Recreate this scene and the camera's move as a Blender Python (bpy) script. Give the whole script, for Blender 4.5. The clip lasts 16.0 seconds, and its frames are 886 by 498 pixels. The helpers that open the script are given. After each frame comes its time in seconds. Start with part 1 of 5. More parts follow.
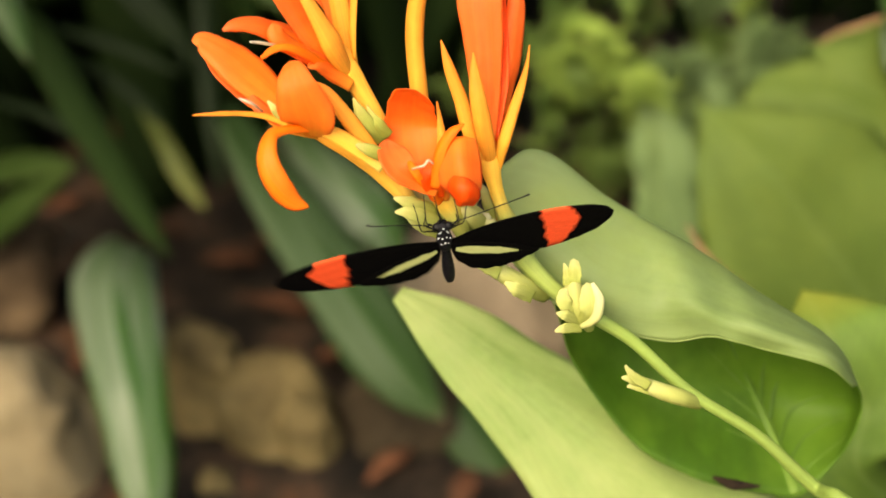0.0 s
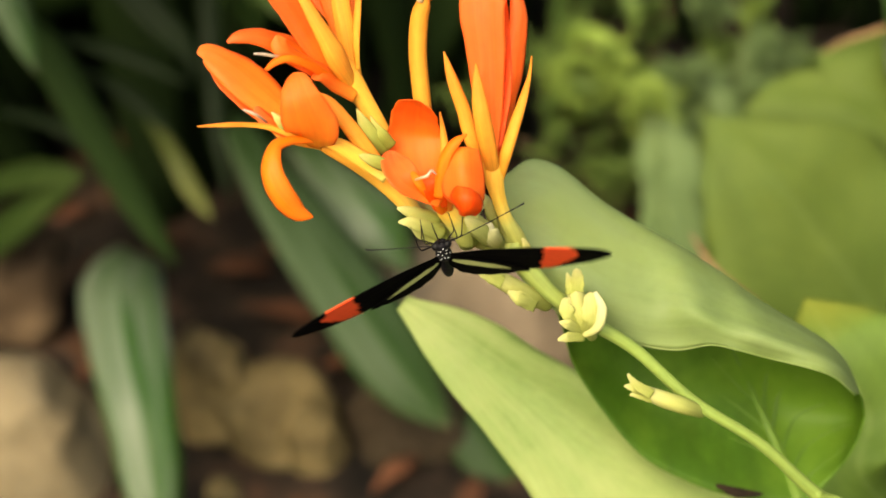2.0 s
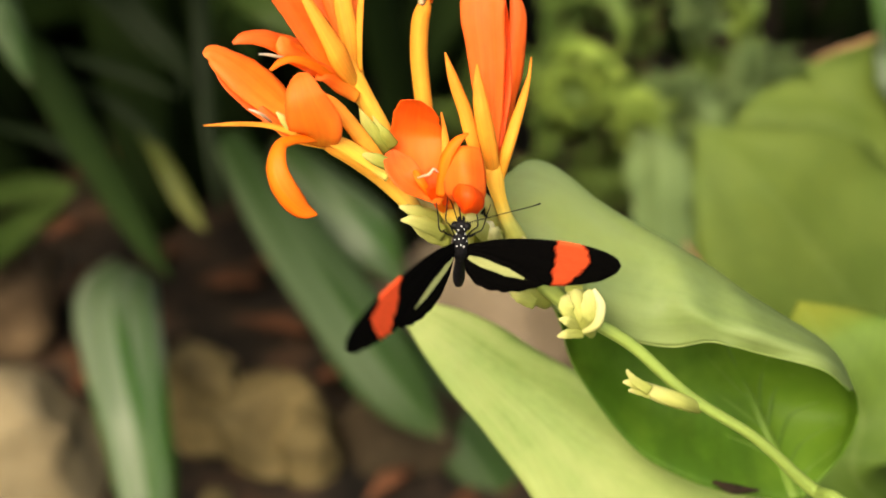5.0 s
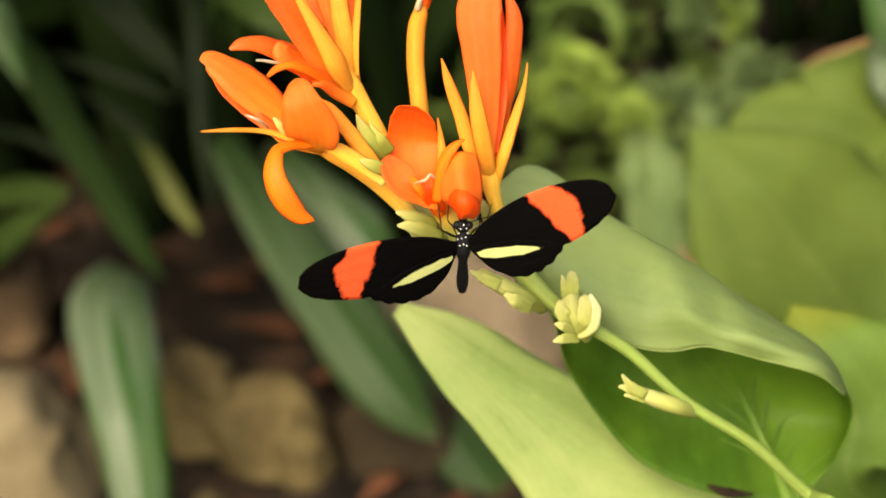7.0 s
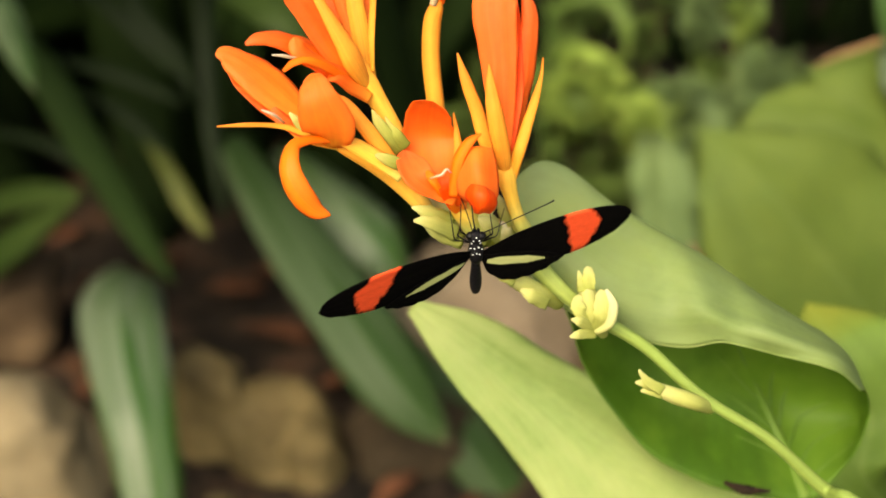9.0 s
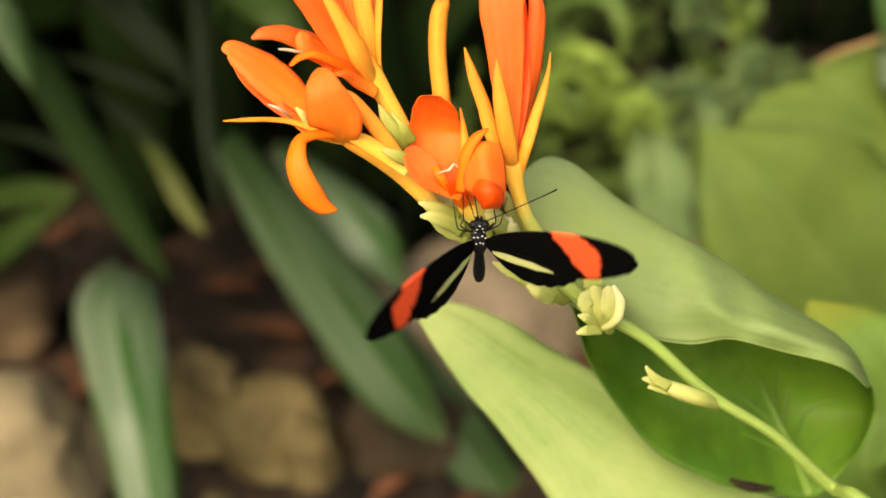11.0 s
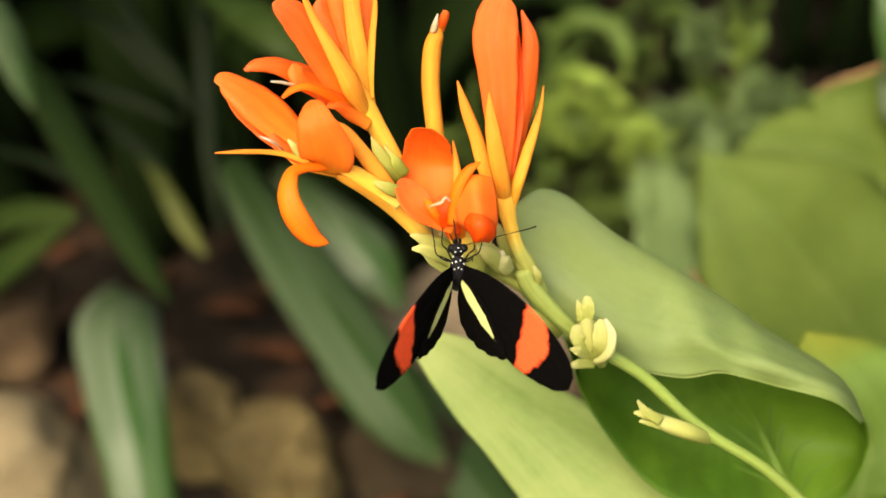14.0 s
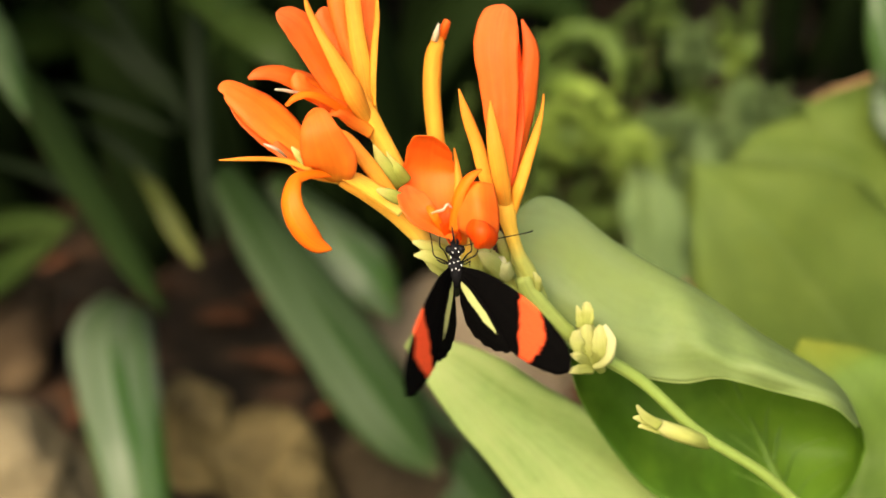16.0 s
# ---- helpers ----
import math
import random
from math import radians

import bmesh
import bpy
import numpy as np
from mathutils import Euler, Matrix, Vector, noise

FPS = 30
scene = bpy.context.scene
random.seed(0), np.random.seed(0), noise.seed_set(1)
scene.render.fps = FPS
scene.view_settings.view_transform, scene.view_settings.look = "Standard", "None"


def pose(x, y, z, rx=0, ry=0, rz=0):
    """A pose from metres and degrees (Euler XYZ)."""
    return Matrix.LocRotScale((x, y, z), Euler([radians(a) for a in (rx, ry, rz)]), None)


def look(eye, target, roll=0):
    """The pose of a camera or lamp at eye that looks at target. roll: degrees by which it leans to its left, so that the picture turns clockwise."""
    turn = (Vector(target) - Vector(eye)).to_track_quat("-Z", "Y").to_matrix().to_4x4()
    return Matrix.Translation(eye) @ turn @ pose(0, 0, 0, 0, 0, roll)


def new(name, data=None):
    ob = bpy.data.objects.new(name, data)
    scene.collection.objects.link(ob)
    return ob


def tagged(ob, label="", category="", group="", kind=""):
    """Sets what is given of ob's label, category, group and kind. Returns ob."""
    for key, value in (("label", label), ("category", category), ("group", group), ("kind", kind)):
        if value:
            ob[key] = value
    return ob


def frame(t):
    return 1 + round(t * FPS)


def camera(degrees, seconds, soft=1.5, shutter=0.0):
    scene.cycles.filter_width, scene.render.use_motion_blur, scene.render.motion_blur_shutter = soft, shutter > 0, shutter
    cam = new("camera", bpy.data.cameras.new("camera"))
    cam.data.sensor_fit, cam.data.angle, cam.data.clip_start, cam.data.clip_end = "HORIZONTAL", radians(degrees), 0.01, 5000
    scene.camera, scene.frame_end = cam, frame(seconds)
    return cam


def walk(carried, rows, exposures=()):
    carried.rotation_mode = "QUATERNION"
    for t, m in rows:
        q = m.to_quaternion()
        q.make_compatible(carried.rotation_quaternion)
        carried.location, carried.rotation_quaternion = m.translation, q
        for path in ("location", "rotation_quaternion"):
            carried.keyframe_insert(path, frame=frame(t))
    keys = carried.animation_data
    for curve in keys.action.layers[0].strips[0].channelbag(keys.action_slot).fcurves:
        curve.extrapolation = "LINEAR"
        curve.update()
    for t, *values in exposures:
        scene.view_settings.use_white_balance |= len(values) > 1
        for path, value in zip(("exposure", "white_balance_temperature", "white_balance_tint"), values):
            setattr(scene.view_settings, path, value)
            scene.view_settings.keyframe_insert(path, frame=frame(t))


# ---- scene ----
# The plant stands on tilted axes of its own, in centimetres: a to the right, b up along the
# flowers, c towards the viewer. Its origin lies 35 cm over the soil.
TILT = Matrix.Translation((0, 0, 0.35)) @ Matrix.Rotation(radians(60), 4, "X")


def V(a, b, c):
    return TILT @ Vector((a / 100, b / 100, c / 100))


# ---- camera ----
cam = camera(28, 16.0, 1.7, 0.5)
cam.data.dof.use_dof = True
cam.data.dof.focus_distance = 0.352
cam.data.dof.aperture_fstop = 11.5
PATH = [
    (0, 0.00, -0.091, 36.00, -0.00, -0.00, 0.00), (0.5, 0.03, -0.132, 36.16, 0.12, 0.10, -0.03),
    (1, 0.00, -0.262, 36.32, 0.26, 0.22, -0.04), (1.5, -0.01, -0.181, 36.30, 0.29, 0.24, -0.09),
    (2, 0.10, -0.061, 36.24, 0.26, 0.27, -0.11), (2.5, -0.05, -0.032, 36.29, 0.26, 0.24, -0.00),
    (3, -0.22, -0.202, 36.48, 0.37, 0.17, 0.12), (3.5, -0.37, -0.421, 36.69, 0.53, 0.14, 0.08),
    (4, -0.33, -0.541, 36.89, 0.82, 0.16, -0.13), (4.5, -0.39, -0.637, 36.91, 1.03, 0.01, -0.27),
    (5, -0.22, -0.532, 36.80, 0.94, -0.19, -0.27), (7.5, -0.31, -0.463, 36.98, 0.98, -0.44, -0.27),
    (8, -0.21, -0.570, 37.02, 1.08, -0.26, -0.35), (8.5, -0.40, -0.647, 36.85, 1.24, -0.19, -0.40),
    (9, -0.50, -0.694, 36.82, 1.22, -0.23, -0.41), (11.5, -0.86, -0.749, 36.63, 1.19, -0.80, -0.32),
    (12, -0.70, -0.630, 36.66, 1.38, -1.05, -0.34), (12.5, -0.76, -0.520, 36.70, 1.54, -0.80, -0.22),
    (13, -0.68, -0.520, 36.78, 1.70, -0.66, -0.13), (13.5, -0.66, -0.520, 36.78, 1.81, -0.48, -0.07),
    (14, -0.53, -0.470, 36.62, 1.78, -0.34, 0.03), (14.5, -0.61, -0.520, 36.72, 1.68, -0.43, 0.04),
    (15, -0.70, -0.520, 36.76, 1.85, -0.50, -0.05), (15.5, -0.80, -0.600, 36.89, 2.08, -0.70, -0.03),
    (16, -0.80, -0.590, 36.97, 2.16, -0.72, -0.01)]
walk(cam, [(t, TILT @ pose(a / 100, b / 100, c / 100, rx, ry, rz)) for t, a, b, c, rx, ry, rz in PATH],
     exposures=[(0.0, 1.39, 8300, 5), (16.0, 1.39, 8300, 5)])

# ---- light: a bright overcast sky ----
world = bpy.data.worlds.new("world")
scene.world = world
world.use_nodes = True
wn = world.node_tree
sky = wn.nodes.new("ShaderNodeTexSky")
sky.sky_type, sky.sun_disc = "NISHITA", False
sky.sun_elevation, sky.sun_rotation = radians(45), radians(-155)
sky.air_density, sky.dust_density = 1.0, 3.0
wn.nodes["Background"].inputs["Strength"].default_value = 0.15
wn.links.new(sky.outputs[0], wn.nodes["Background"].inputs["Color"])
sun = new("sun", bpy.data.lights.new("sun", "SUN"))
sun.data.energy, sun.data.angle, sun.data.color = 1.4, radians(40), (1.0, 0.96, 0.88)
sun.matrix_world = look((-0.4, -0.85, 0.95), (0, 0, 0))


# ---- materials ----
class Nodes:
    """A node material with short helpers."""

    def __init__(self, name):
        self.mat = bpy.data.materials.new(name)
        self.mat.use_nodes = True
        self.tree = self.mat.node_tree
        self.bsdf = self.tree.nodes["Principled BSDF"]
        self.out = self.tree.nodes["Material Output"]
        self.coord = self.tree.nodes.new("ShaderNodeTexCoord")

    def put(self, socket, value):
        if isinstance(value, bpy.types.NodeSocket):
            self.tree.links.new(value, socket)
        elif isinstance(value, tuple) and len(value) == 3 and socket.type == "RGBA":
            socket.default_value = (*value, 1)
        else:
            socket.default_value = value

    def math(self, op, a, b=0.0, c=0.0):
        n = self.tree.nodes.new("ShaderNodeMath")
        n.operation = op
        for s, v in zip(n.inputs, (a, b, c)):
            self.put(s, v)
        return n.outputs[0]

    def noise(self, vector, scale, detail=3.0, rough=0.55):
        n = self.tree.nodes.new("ShaderNodeTexNoise")
        self.put(n.inputs["Vector"], vector)
        n.inputs["Scale"].default_value, n.inputs["Detail"].default_value = scale, detail
        n.inputs["Roughness"].default_value = rough
        return n.outputs["Fac"]

    def stretch(self, vector, scale, place=(0, 0, 0)):
        n = self.tree.nodes.new("ShaderNodeMapping")
        self.put(n.inputs["Vector"], vector)
        n.inputs["Scale"].default_value, n.inputs["Location"].default_value = scale, place
        return n.outputs[0]

    def split(self, vector):
        n = self.tree.nodes.new("ShaderNodeSeparateXYZ")
        self.put(n.inputs[0], vector)
        return n.outputs

    def ramp(self, fac, stops):
        n = self.tree.nodes.new("ShaderNodeValToRGB")
        self.put(n.inputs[0], fac)
        e = n.color_ramp.elements
        while len(e) < len(stops):
            e.new(0.5)
        for k, (at, col) in zip(e, stops):
            k.position, k.color = at, (*col, 1)
        return n.outputs[0]

    def mix(self, fac, a, b, how="MIX"):
        n = self.tree.nodes.new("ShaderNodeMix")
        n.data_type, n.blend_type = "RGBA", how
        self.put(n.inputs[0], fac)
        self.put(n.inputs[6], a)
        self.put(n.inputs[7], b)
        return n.outputs[2]

    def bump(self, height, strength, distance):
        n = self.tree.nodes.new("ShaderNodeBump")
        self.put(n.inputs["Height"], height)
        n.inputs["Strength"].default_value, n.inputs["Distance"].default_value = strength, distance
        return n.outputs[0]

    def finish(self, color, rough, normal=None, thin=0.0, spec=0.5, glow=None):
        self.put(self.bsdf.inputs["Base Color"], color)
        self.put(self.bsdf.inputs["Roughness"], rough)
        self.bsdf.inputs["Specular IOR Level"].default_value = spec
        if normal:
            self.put(self.bsdf.inputs["Normal"], normal)
        if thin:
            tr = self.tree.nodes.new("ShaderNodeBsdfTranslucent")
            self.put(tr.inputs[0], glow or color)
            mx = self.tree.nodes.new("ShaderNodeMixShader")
            mx.inputs[0].default_value = thin
            self.put(mx.inputs[1], self.bsdf.outputs[0])
            self.put(mx.inputs[2], tr.outputs[0])
            self.put(self.out.inputs[0], mx.outputs[0])
        return self.mat


def tissue(name, stops, rough=0.5, thin=0.35, streak=(2, 34), streak_depth=0.18, blotch=0.25, relief=0.25, spec=0.4, veins=0.0, rib=0.45, pale=None, rim=None, tinge=None, sheen=None):
    """Petal or leaf: colour runs along its length, with fine streaks, blotches and, if asked, side veins."""
    n = Nodes(name)
    uv, ob = n.coord.outputs["UV"], n.coord.outputs["Object"]
    x, y, _ = n.split(uv)
    patch = n.noise(ob, 55, 4)
    fac = n.math("ADD", x, n.math("MULTIPLY", n.math("SUBTRACT", patch, 0.5), blotch))
    color = n.ramp(fac, stops)
    fine = n.noise(n.stretch(uv, (streak[0], streak[1], 1)), 1.0, 4)
    low = (1 - 0.4 * streak_depth, 1 - 1.5 * streak_depth, 1 - 1.5 * streak_depth) if rim else (1 - streak_depth,) * 3
    shade = n.ramp(fine, ((0.34, low), (0.6, (1.0, 1.0, 1.0))))
    color = n.mix(1.0, color, shade, "MULTIPLY")
    speck = n.ramp(n.noise(ob, 420, 3), ((0.34, (0.94, 0.94, 0.92)), (0.6, (1, 1, 1))))
    color = n.mix(1.0, color, speck, "MULTIPLY")
    height = fine
    # Sheen along the strap leaves, put into the colour as pale bands.
    if pale:
        band = n.ramp(n.noise(n.stretch(uv, (1.1, 3.6, 1), (3, 1, 0)), 1.0, 3), ((0.46, (0, 0, 0)), (0.6, (1, 1, 1))))
        color = n.mix(n.math("MULTIPLY", band, 0.7), color, pale)
    if tinge:
        stain = n.ramp(n.noise(n.stretch(ob, (1, 1, 1), (0.3, 0.1, 0)), 26, 4, 0.6), ((0.42, (0, 0, 0)), (0.66, (1, 1, 1))))
        color = n.mix(n.math("MULTIPLY", stain, 0.7), color, tinge)
    # Wax bloom together with its sheen, mixed into the colour as lighter patches.
    if sheen:
        wax_sheen = n.ramp(n.noise(n.stretch(uv, (2.6, 7.0, 1), (1.7, 0.4, 0)), 1.0, 4, 0.55), ((0.42, (0, 0, 0)), (0.66, (1, 1, 1))))
        color = n.mix(n.math("MULTIPLY", wax_sheen, 0.4), color, sheen)
    if rim:
        out = n.math("ABSOLUTE", n.math("MULTIPLY_ADD", y, 2.0, -1.0))
        lace = n.noise(n.stretch(uv, (1.5, 3, 1)), 1.0, 3)
        color = n.mix(n.math("MULTIPLY", n.math("MULTIPLY", out, out), n.math("MULTIPLY_ADD", lace, 1.2, -0.1)), color, rim)
    if veins:
        side = n.math("ABSOLUTE", n.math("SUBTRACT", y, 0.5))
        run = n.math("MULTIPLY", n.math("SUBTRACT", x, n.math("MULTIPLY", side, 0.55)), 150.0)
        wave = n.math("MULTIPLY_ADD", n.math("SINE", n.math("ADD", run, n.math("MULTIPLY", n.noise(uv, 9, 2), 9.0))), 0.5, 0.5)
        color = n.mix(1.0, color, n.ramp(wave, ((0.0, (1 - veins,) * 3), (1.0, (1, 1, 1)))), "MULTIPLY")
        keel = n.ramp(side, ((0.006, (0.75, 0.9, 0.5)), (0.02, (0, 0, 0))))
        color = n.mix(n.math("MULTIPLY", keel, rib), color, (0.42, 0.52, 0.2))
        height = n.math("ADD", n.math("MULTIPLY", wave, 0.25), fine)
    return n.finish(color, n.math("MULTIPLY_ADD", patch, 0.25, rough - 0.12), n.bump(height, relief, 0.0004), thin, spec)


petal_mat = tissue("petal", ((0.0, (0.96, 0.44, 0.05)), (0.14, (0.97, 0.33, 0.04)), (0.45, (0.98, 0.23, 0.03)), (1.0, (0.98, 0.26, 0.045))), 0.5, 0.5, (0.9, 8), 0.1, 0.4, 0.18, 0.25, rim=(0.98, 0.23, 0.045))
red_petal_mat = tissue("red_petal", ((0.0, (0.96, 0.3, 0.035)), (0.3, (0.97, 0.18, 0.025)), (0.75, (0.98, 0.205, 0.04)), (1.0, (0.98, 0.23, 0.06))), 0.5, 0.5, (0.9, 8), 0.1, 0.4, 0.18, 0.25, rim=(0.98, 0.2, 0.045))
throat_mat = tissue("throat_petal", ((0.0, (0.95, 0.1, 0.01)), (0.18, (0.97, 0.26, 0.03)), (0.34, (0.97, 0.25, 0.03)), (0.6, (0.97, 0.18, 0.025)), (1.0, (0.97, 0.19, 0.03))), 0.5, 0.48, (1.2, 8), 0.1, 0.25, 0.18, 0.28, rim=(0.97, 0.19, 0.03))
lip_mat = tissue("petal_lip", ((0.0, (0.95, 0.13, 0.014)), (0.5, (0.95, 0.1, 0.01)), (1.0, (0.95, 0.13, 0.015))), 0.5, 0.4, (1.2, 9), 0.2, 0.4, 0.4, 0.3, rim=(0.95, 0.1, 0.012))
gold_petal_mat = tissue("gold_petal", ((0.0, (0.96, 0.26, 0.02)), (0.5, (0.97, 0.3, 0.022)), (1.0, (0.97, 0.25, 0.02))), 0.5, 0.5, (0.9, 8), 0.1, 0.45, 0.18, 0.25, rim=(0.97, 0.2, 0.03))
sepal_mat = tissue("sepal", ((0.0, (0.912, 0.424, 0.053)), (0.5, (0.933, 0.35, 0.0445)), (1.0, (0.912, 0.286, 0.0371))), 0.6, 0.3, (1.0, 10), 0.18, 0.35, 0.3, 0.2)
tube_mat = tissue("tube", ((0.0, (0.62, 0.55, 0.13)), (0.25, (0.93, 0.5, 0.075)), (0.6, (0.94, 0.43, 0.055)), (1.0, (0.93, 0.36, 0.045))), 0.62, 0.06, (3, 12), 0.18, 0.3, 0.3, 0.2)
bud_mat = tissue("bud", ((0.0, (0.5, 0.42, 0.1)), (0.2, (0.72, 0.31, 0.04)), (1.0, (0.7, 0.24, 0.03))), 0.65, 0.06, (3, 12), 0.18, 0.3, 0.3, 0.12)
yellow_tube_mat = tissue("yellow_tube", ((0.0, (0.46, 0.52, 0.13)), (0.36, (0.58, 0.57, 0.14)), (0.6, (0.9, 0.54, 0.08)), (1.0, (0.9, 0.4, 0.05))), 0.62, 0.06, (3, 12), 0.18, 0.25, 0.3, 0.2)
bract_mat = tissue("bract", ((0.0, (0.46, 0.5, 0.12)), (0.5, (0.54, 0.55, 0.165)), (1.0, (0.62, 0.59, 0.25))), 0.7, 0.35, (1.5, 8), 0.12, 0.5, 0.2, 0.2)
pale_bract_mat = tissue("pale_bract", ((0.0, (0.58, 0.58, 0.2)), (0.5, (0.66, 0.64, 0.3)), (1.0, (0.72, 0.68, 0.42))), 0.7, 0.35, (1.5, 8), 0.1, 0.5, 0.2, 0.2)
green_bract_mat = tissue("green_bract", ((0.0, (0.32, 0.38, 0.06)), (0.6, (0.46, 0.46, 0.1)), (1.0, (0.6, 0.52, 0.16))), 0.6, 0.3, (2, 12), 0.15, 0.35, 0.25, 0.2)
stem_mat = tissue("stem", ((0.0, (0.2, 0.28, 0.055)), (0.6, (0.24, 0.33, 0.07)), (1.0, (0.36, 0.42, 0.11))), 0.6, 0.1, (4, 9), 0.2, 0.3, 0.3, 0.25)
white_mat = tissue("stamen", ((0.0, (0.68, 0.48, 0.24)), (1.0, (0.68, 0.6, 0.48))), 0.5, 0.3)
leaf_mat = tissue("canna_leaf", ((0.0, (0.247, 0.332, 0.0997)), (0.5, (0.237, 0.328, 0.104)), (1.0, (0.266, 0.351, 0.152))), 0.5, 0.42, (0.7, 22), 0.1, 0.4, 0.15, 0.3, tinge=(0.32, 0.4, 0.11), sheen=(0.32, 0.405, 0.175))
under_mat = tissue("canna_leaf_low", ((0.0, (0.223, 0.335, 0.0791)), (0.6, (0.279, 0.381, 0.112)), (1.0, (0.288, 0.381, 0.135))), 0.55, 0.4, (0.8, 14), 0.08, 0.35, 0.15, 0.3, 0.03, 0.12, tinge=(0.42, 0.48, 0.17), sheen=(0.42, 0.48, 0.18))
# Inner face's own deeper green, darkened further for the shadow within the funnel.
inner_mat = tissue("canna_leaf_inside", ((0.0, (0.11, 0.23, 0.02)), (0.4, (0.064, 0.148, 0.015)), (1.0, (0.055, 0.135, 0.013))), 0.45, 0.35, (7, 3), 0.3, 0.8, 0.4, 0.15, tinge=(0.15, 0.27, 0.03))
vein_mat = tissue("leaf_vein", ((0.0, (0.08, 0.17, 0.02)), (1.0, (0.15, 0.25, 0.04))), 0.5, 0.2, (3, 6), 0.2, 0.4, 0.2, 0.2)
olive_mat = tissue("broad_leaf", ((0, (0.0765, 0.126, 0.018)), (0.7, (0.0945, 0.144, 0.0234)), (1, (0.113, 0.171, 0.036))), 0.65, 0.3, (1.5, 7), 0.15, 0.4, 0.2, 0.2, 0.06, 0.04, tinge=(0.118, 0.165, 0.028))
strap_mat = tissue("strap_leaf", ((0.0, (0.02, 0.055, 0.008)), (0.6, (0.032, 0.088, 0.012)), (1.0, (0.038, 0.095, 0.014))), 0.4, 0.2, (0.8, 5), 0.32, 0.6, 0.3, 0.35, pale=(0.14, 0.17, 0.115))
green_strap_mat = tissue("green_strap_leaf", ((0, (0.0221, 0.0442, 0.0085)), (1, (0.0425, 0.0697, 0.017))), 0.5, 0.2, (0.4, 6), 0.5, 0.5, 0.4, 0.1)
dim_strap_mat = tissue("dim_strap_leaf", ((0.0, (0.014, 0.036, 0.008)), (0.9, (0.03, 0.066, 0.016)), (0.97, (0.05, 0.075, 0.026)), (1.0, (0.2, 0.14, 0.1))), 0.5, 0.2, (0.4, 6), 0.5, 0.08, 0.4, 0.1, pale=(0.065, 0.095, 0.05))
# The gloom at the back of the clump is put into these two leaf colours.
shaded_strap_mat = tissue("shaded_strap_leaf", ((0.0, (0.009, 0.018, 0.005)), (1.0, (0.016, 0.033, 0.008))), 0.8, 0.1, (0.6, 7), 0.4, 0.4, 0.3, 0.04)
deep_shade_mat = tissue("deep_shade_leaf", ((0.0, (0.005, 0.01, 0.0035)), (1.0, (0.009, 0.017, 0.0055))), 0.6, 0.15, (0.6, 7), 0.4, 0.4, 0.3, 0.1)
lime_mat = tissue("lime_leaf", ((0.0, (0.1, 0.17, 0.025)), (0.7, (0.135, 0.225, 0.035)), (1.0, (0.26, 0.28, 0.035))), 0.6, 0.3, (1.5, 7), 0.15, 0.4, 0.2, 0.2, 0.06, 0.12)
pale_mat = tissue("pale_leaf", ((0.0, (0.085, 0.14, 0.0425)), (1.0, (0.17, 0.246, 0.0935))), 0.6, 0.3, (1.5, 7), 0.15, 0.4, 0.2, 0.2)
young_mat = tissue("young_leaf", ((0.0, (0.04, 0.055, 0.012)), (1.0, (0.12, 0.13, 0.035))), 0.6, 0.25, (0.6, 7), 0.3, 0.4, 0.3, 0.2)
# Undergrowth and bush leaves: the shade they stand in is put into this colour.
shaded_leaf_mat = tissue("shaded_leaf", ((0.0, (0.00638, 0.0128, 0.00319)), (1.0, (0.0137, 0.0286, 0.00531))), 0.75, 0.1, (0.8, 9), 0.3, 0.4, 0.3, 0.06)
fern_mat = tissue("fern", ((0.0, (0.0595, 0.111, 0.0213)), (1.0, (0.17, 0.255, 0.0595))), 0.6, 0.4, (1, 6), 0.2, 0.5, 0.2, 0.2)
bright_fern_mat = tissue("bright_fern", ((0.0, (0.15, 0.25, 0.045)), (1.0, (0.32, 0.43, 0.085))), 0.6, 0.4, (1, 6), 0.2, 0.5, 0.2, 0.2)


def grainy(name, stops, scale, rough, relief, fine=160):
    n = Nodes(name)
    ob = n.coord.outputs["Object"]
    big, small = n.noise(ob, scale, 5), n.noise(ob, fine, 6, 0.65)
    color = n.ramp(n.math("MULTIPLY_ADD", n.math("SUBTRACT", small, 0.5), 0.5, big), stops)
    return n.finish(color, rough, n.bump(n.math("ADD", big, small), relief, 0.004), 0, 0.12)


soil_mat = grainy("soil", ((0.35, (0.005, 0.004, 0.003)), (0.5, (0.014, 0.01, 0.007)), (0.62, (0.042, 0.026, 0.017)), (0.68, (0.08, 0.036, 0.018)), (0.78, (0.025, 0.017, 0.011))), 24, 0.9, 0.8)
stone_mat = grainy("stone", ((0.25, (0.0413, 0.0303, 0.0138)), (0.5, (0.101, 0.0762, 0.033)), (0.75, (0.175, 0.133, 0.0643))), 22, 0.8, 0.5)
pink_stone_mat = grainy("pink_stone", ((0.25, (0.092, 0.0699, 0.046)), (0.5, (0.166, 0.127, 0.0865)), (0.75, (0.23, 0.179, 0.124))), 18, 0.8, 0.5)
slab_mat = grainy("slab", ((0.25, (0.13, 0.1, 0.056)), (0.5, (0.2, 0.157, 0.09)), (0.75, (0.26, 0.208, 0.125))), 16, 0.85, 0.5)
brown_stone_mat = grainy("brown_stone", ((0.25, (0.0293, 0.0189, 0.0105)), (0.5, (0.0669, 0.0439, 0.0251)), (0.75, (0.136, 0.0921, 0.0523))), 20, 0.85, 0.5)
litter_mat = grainy("litter", ((0.3, (0.026, 0.0125, 0.00728)), (0.55, (0.0728, 0.0291, 0.0146)), (0.8, (0.146, 0.0572, 0.0291))), 60, 0.8, 0.4)


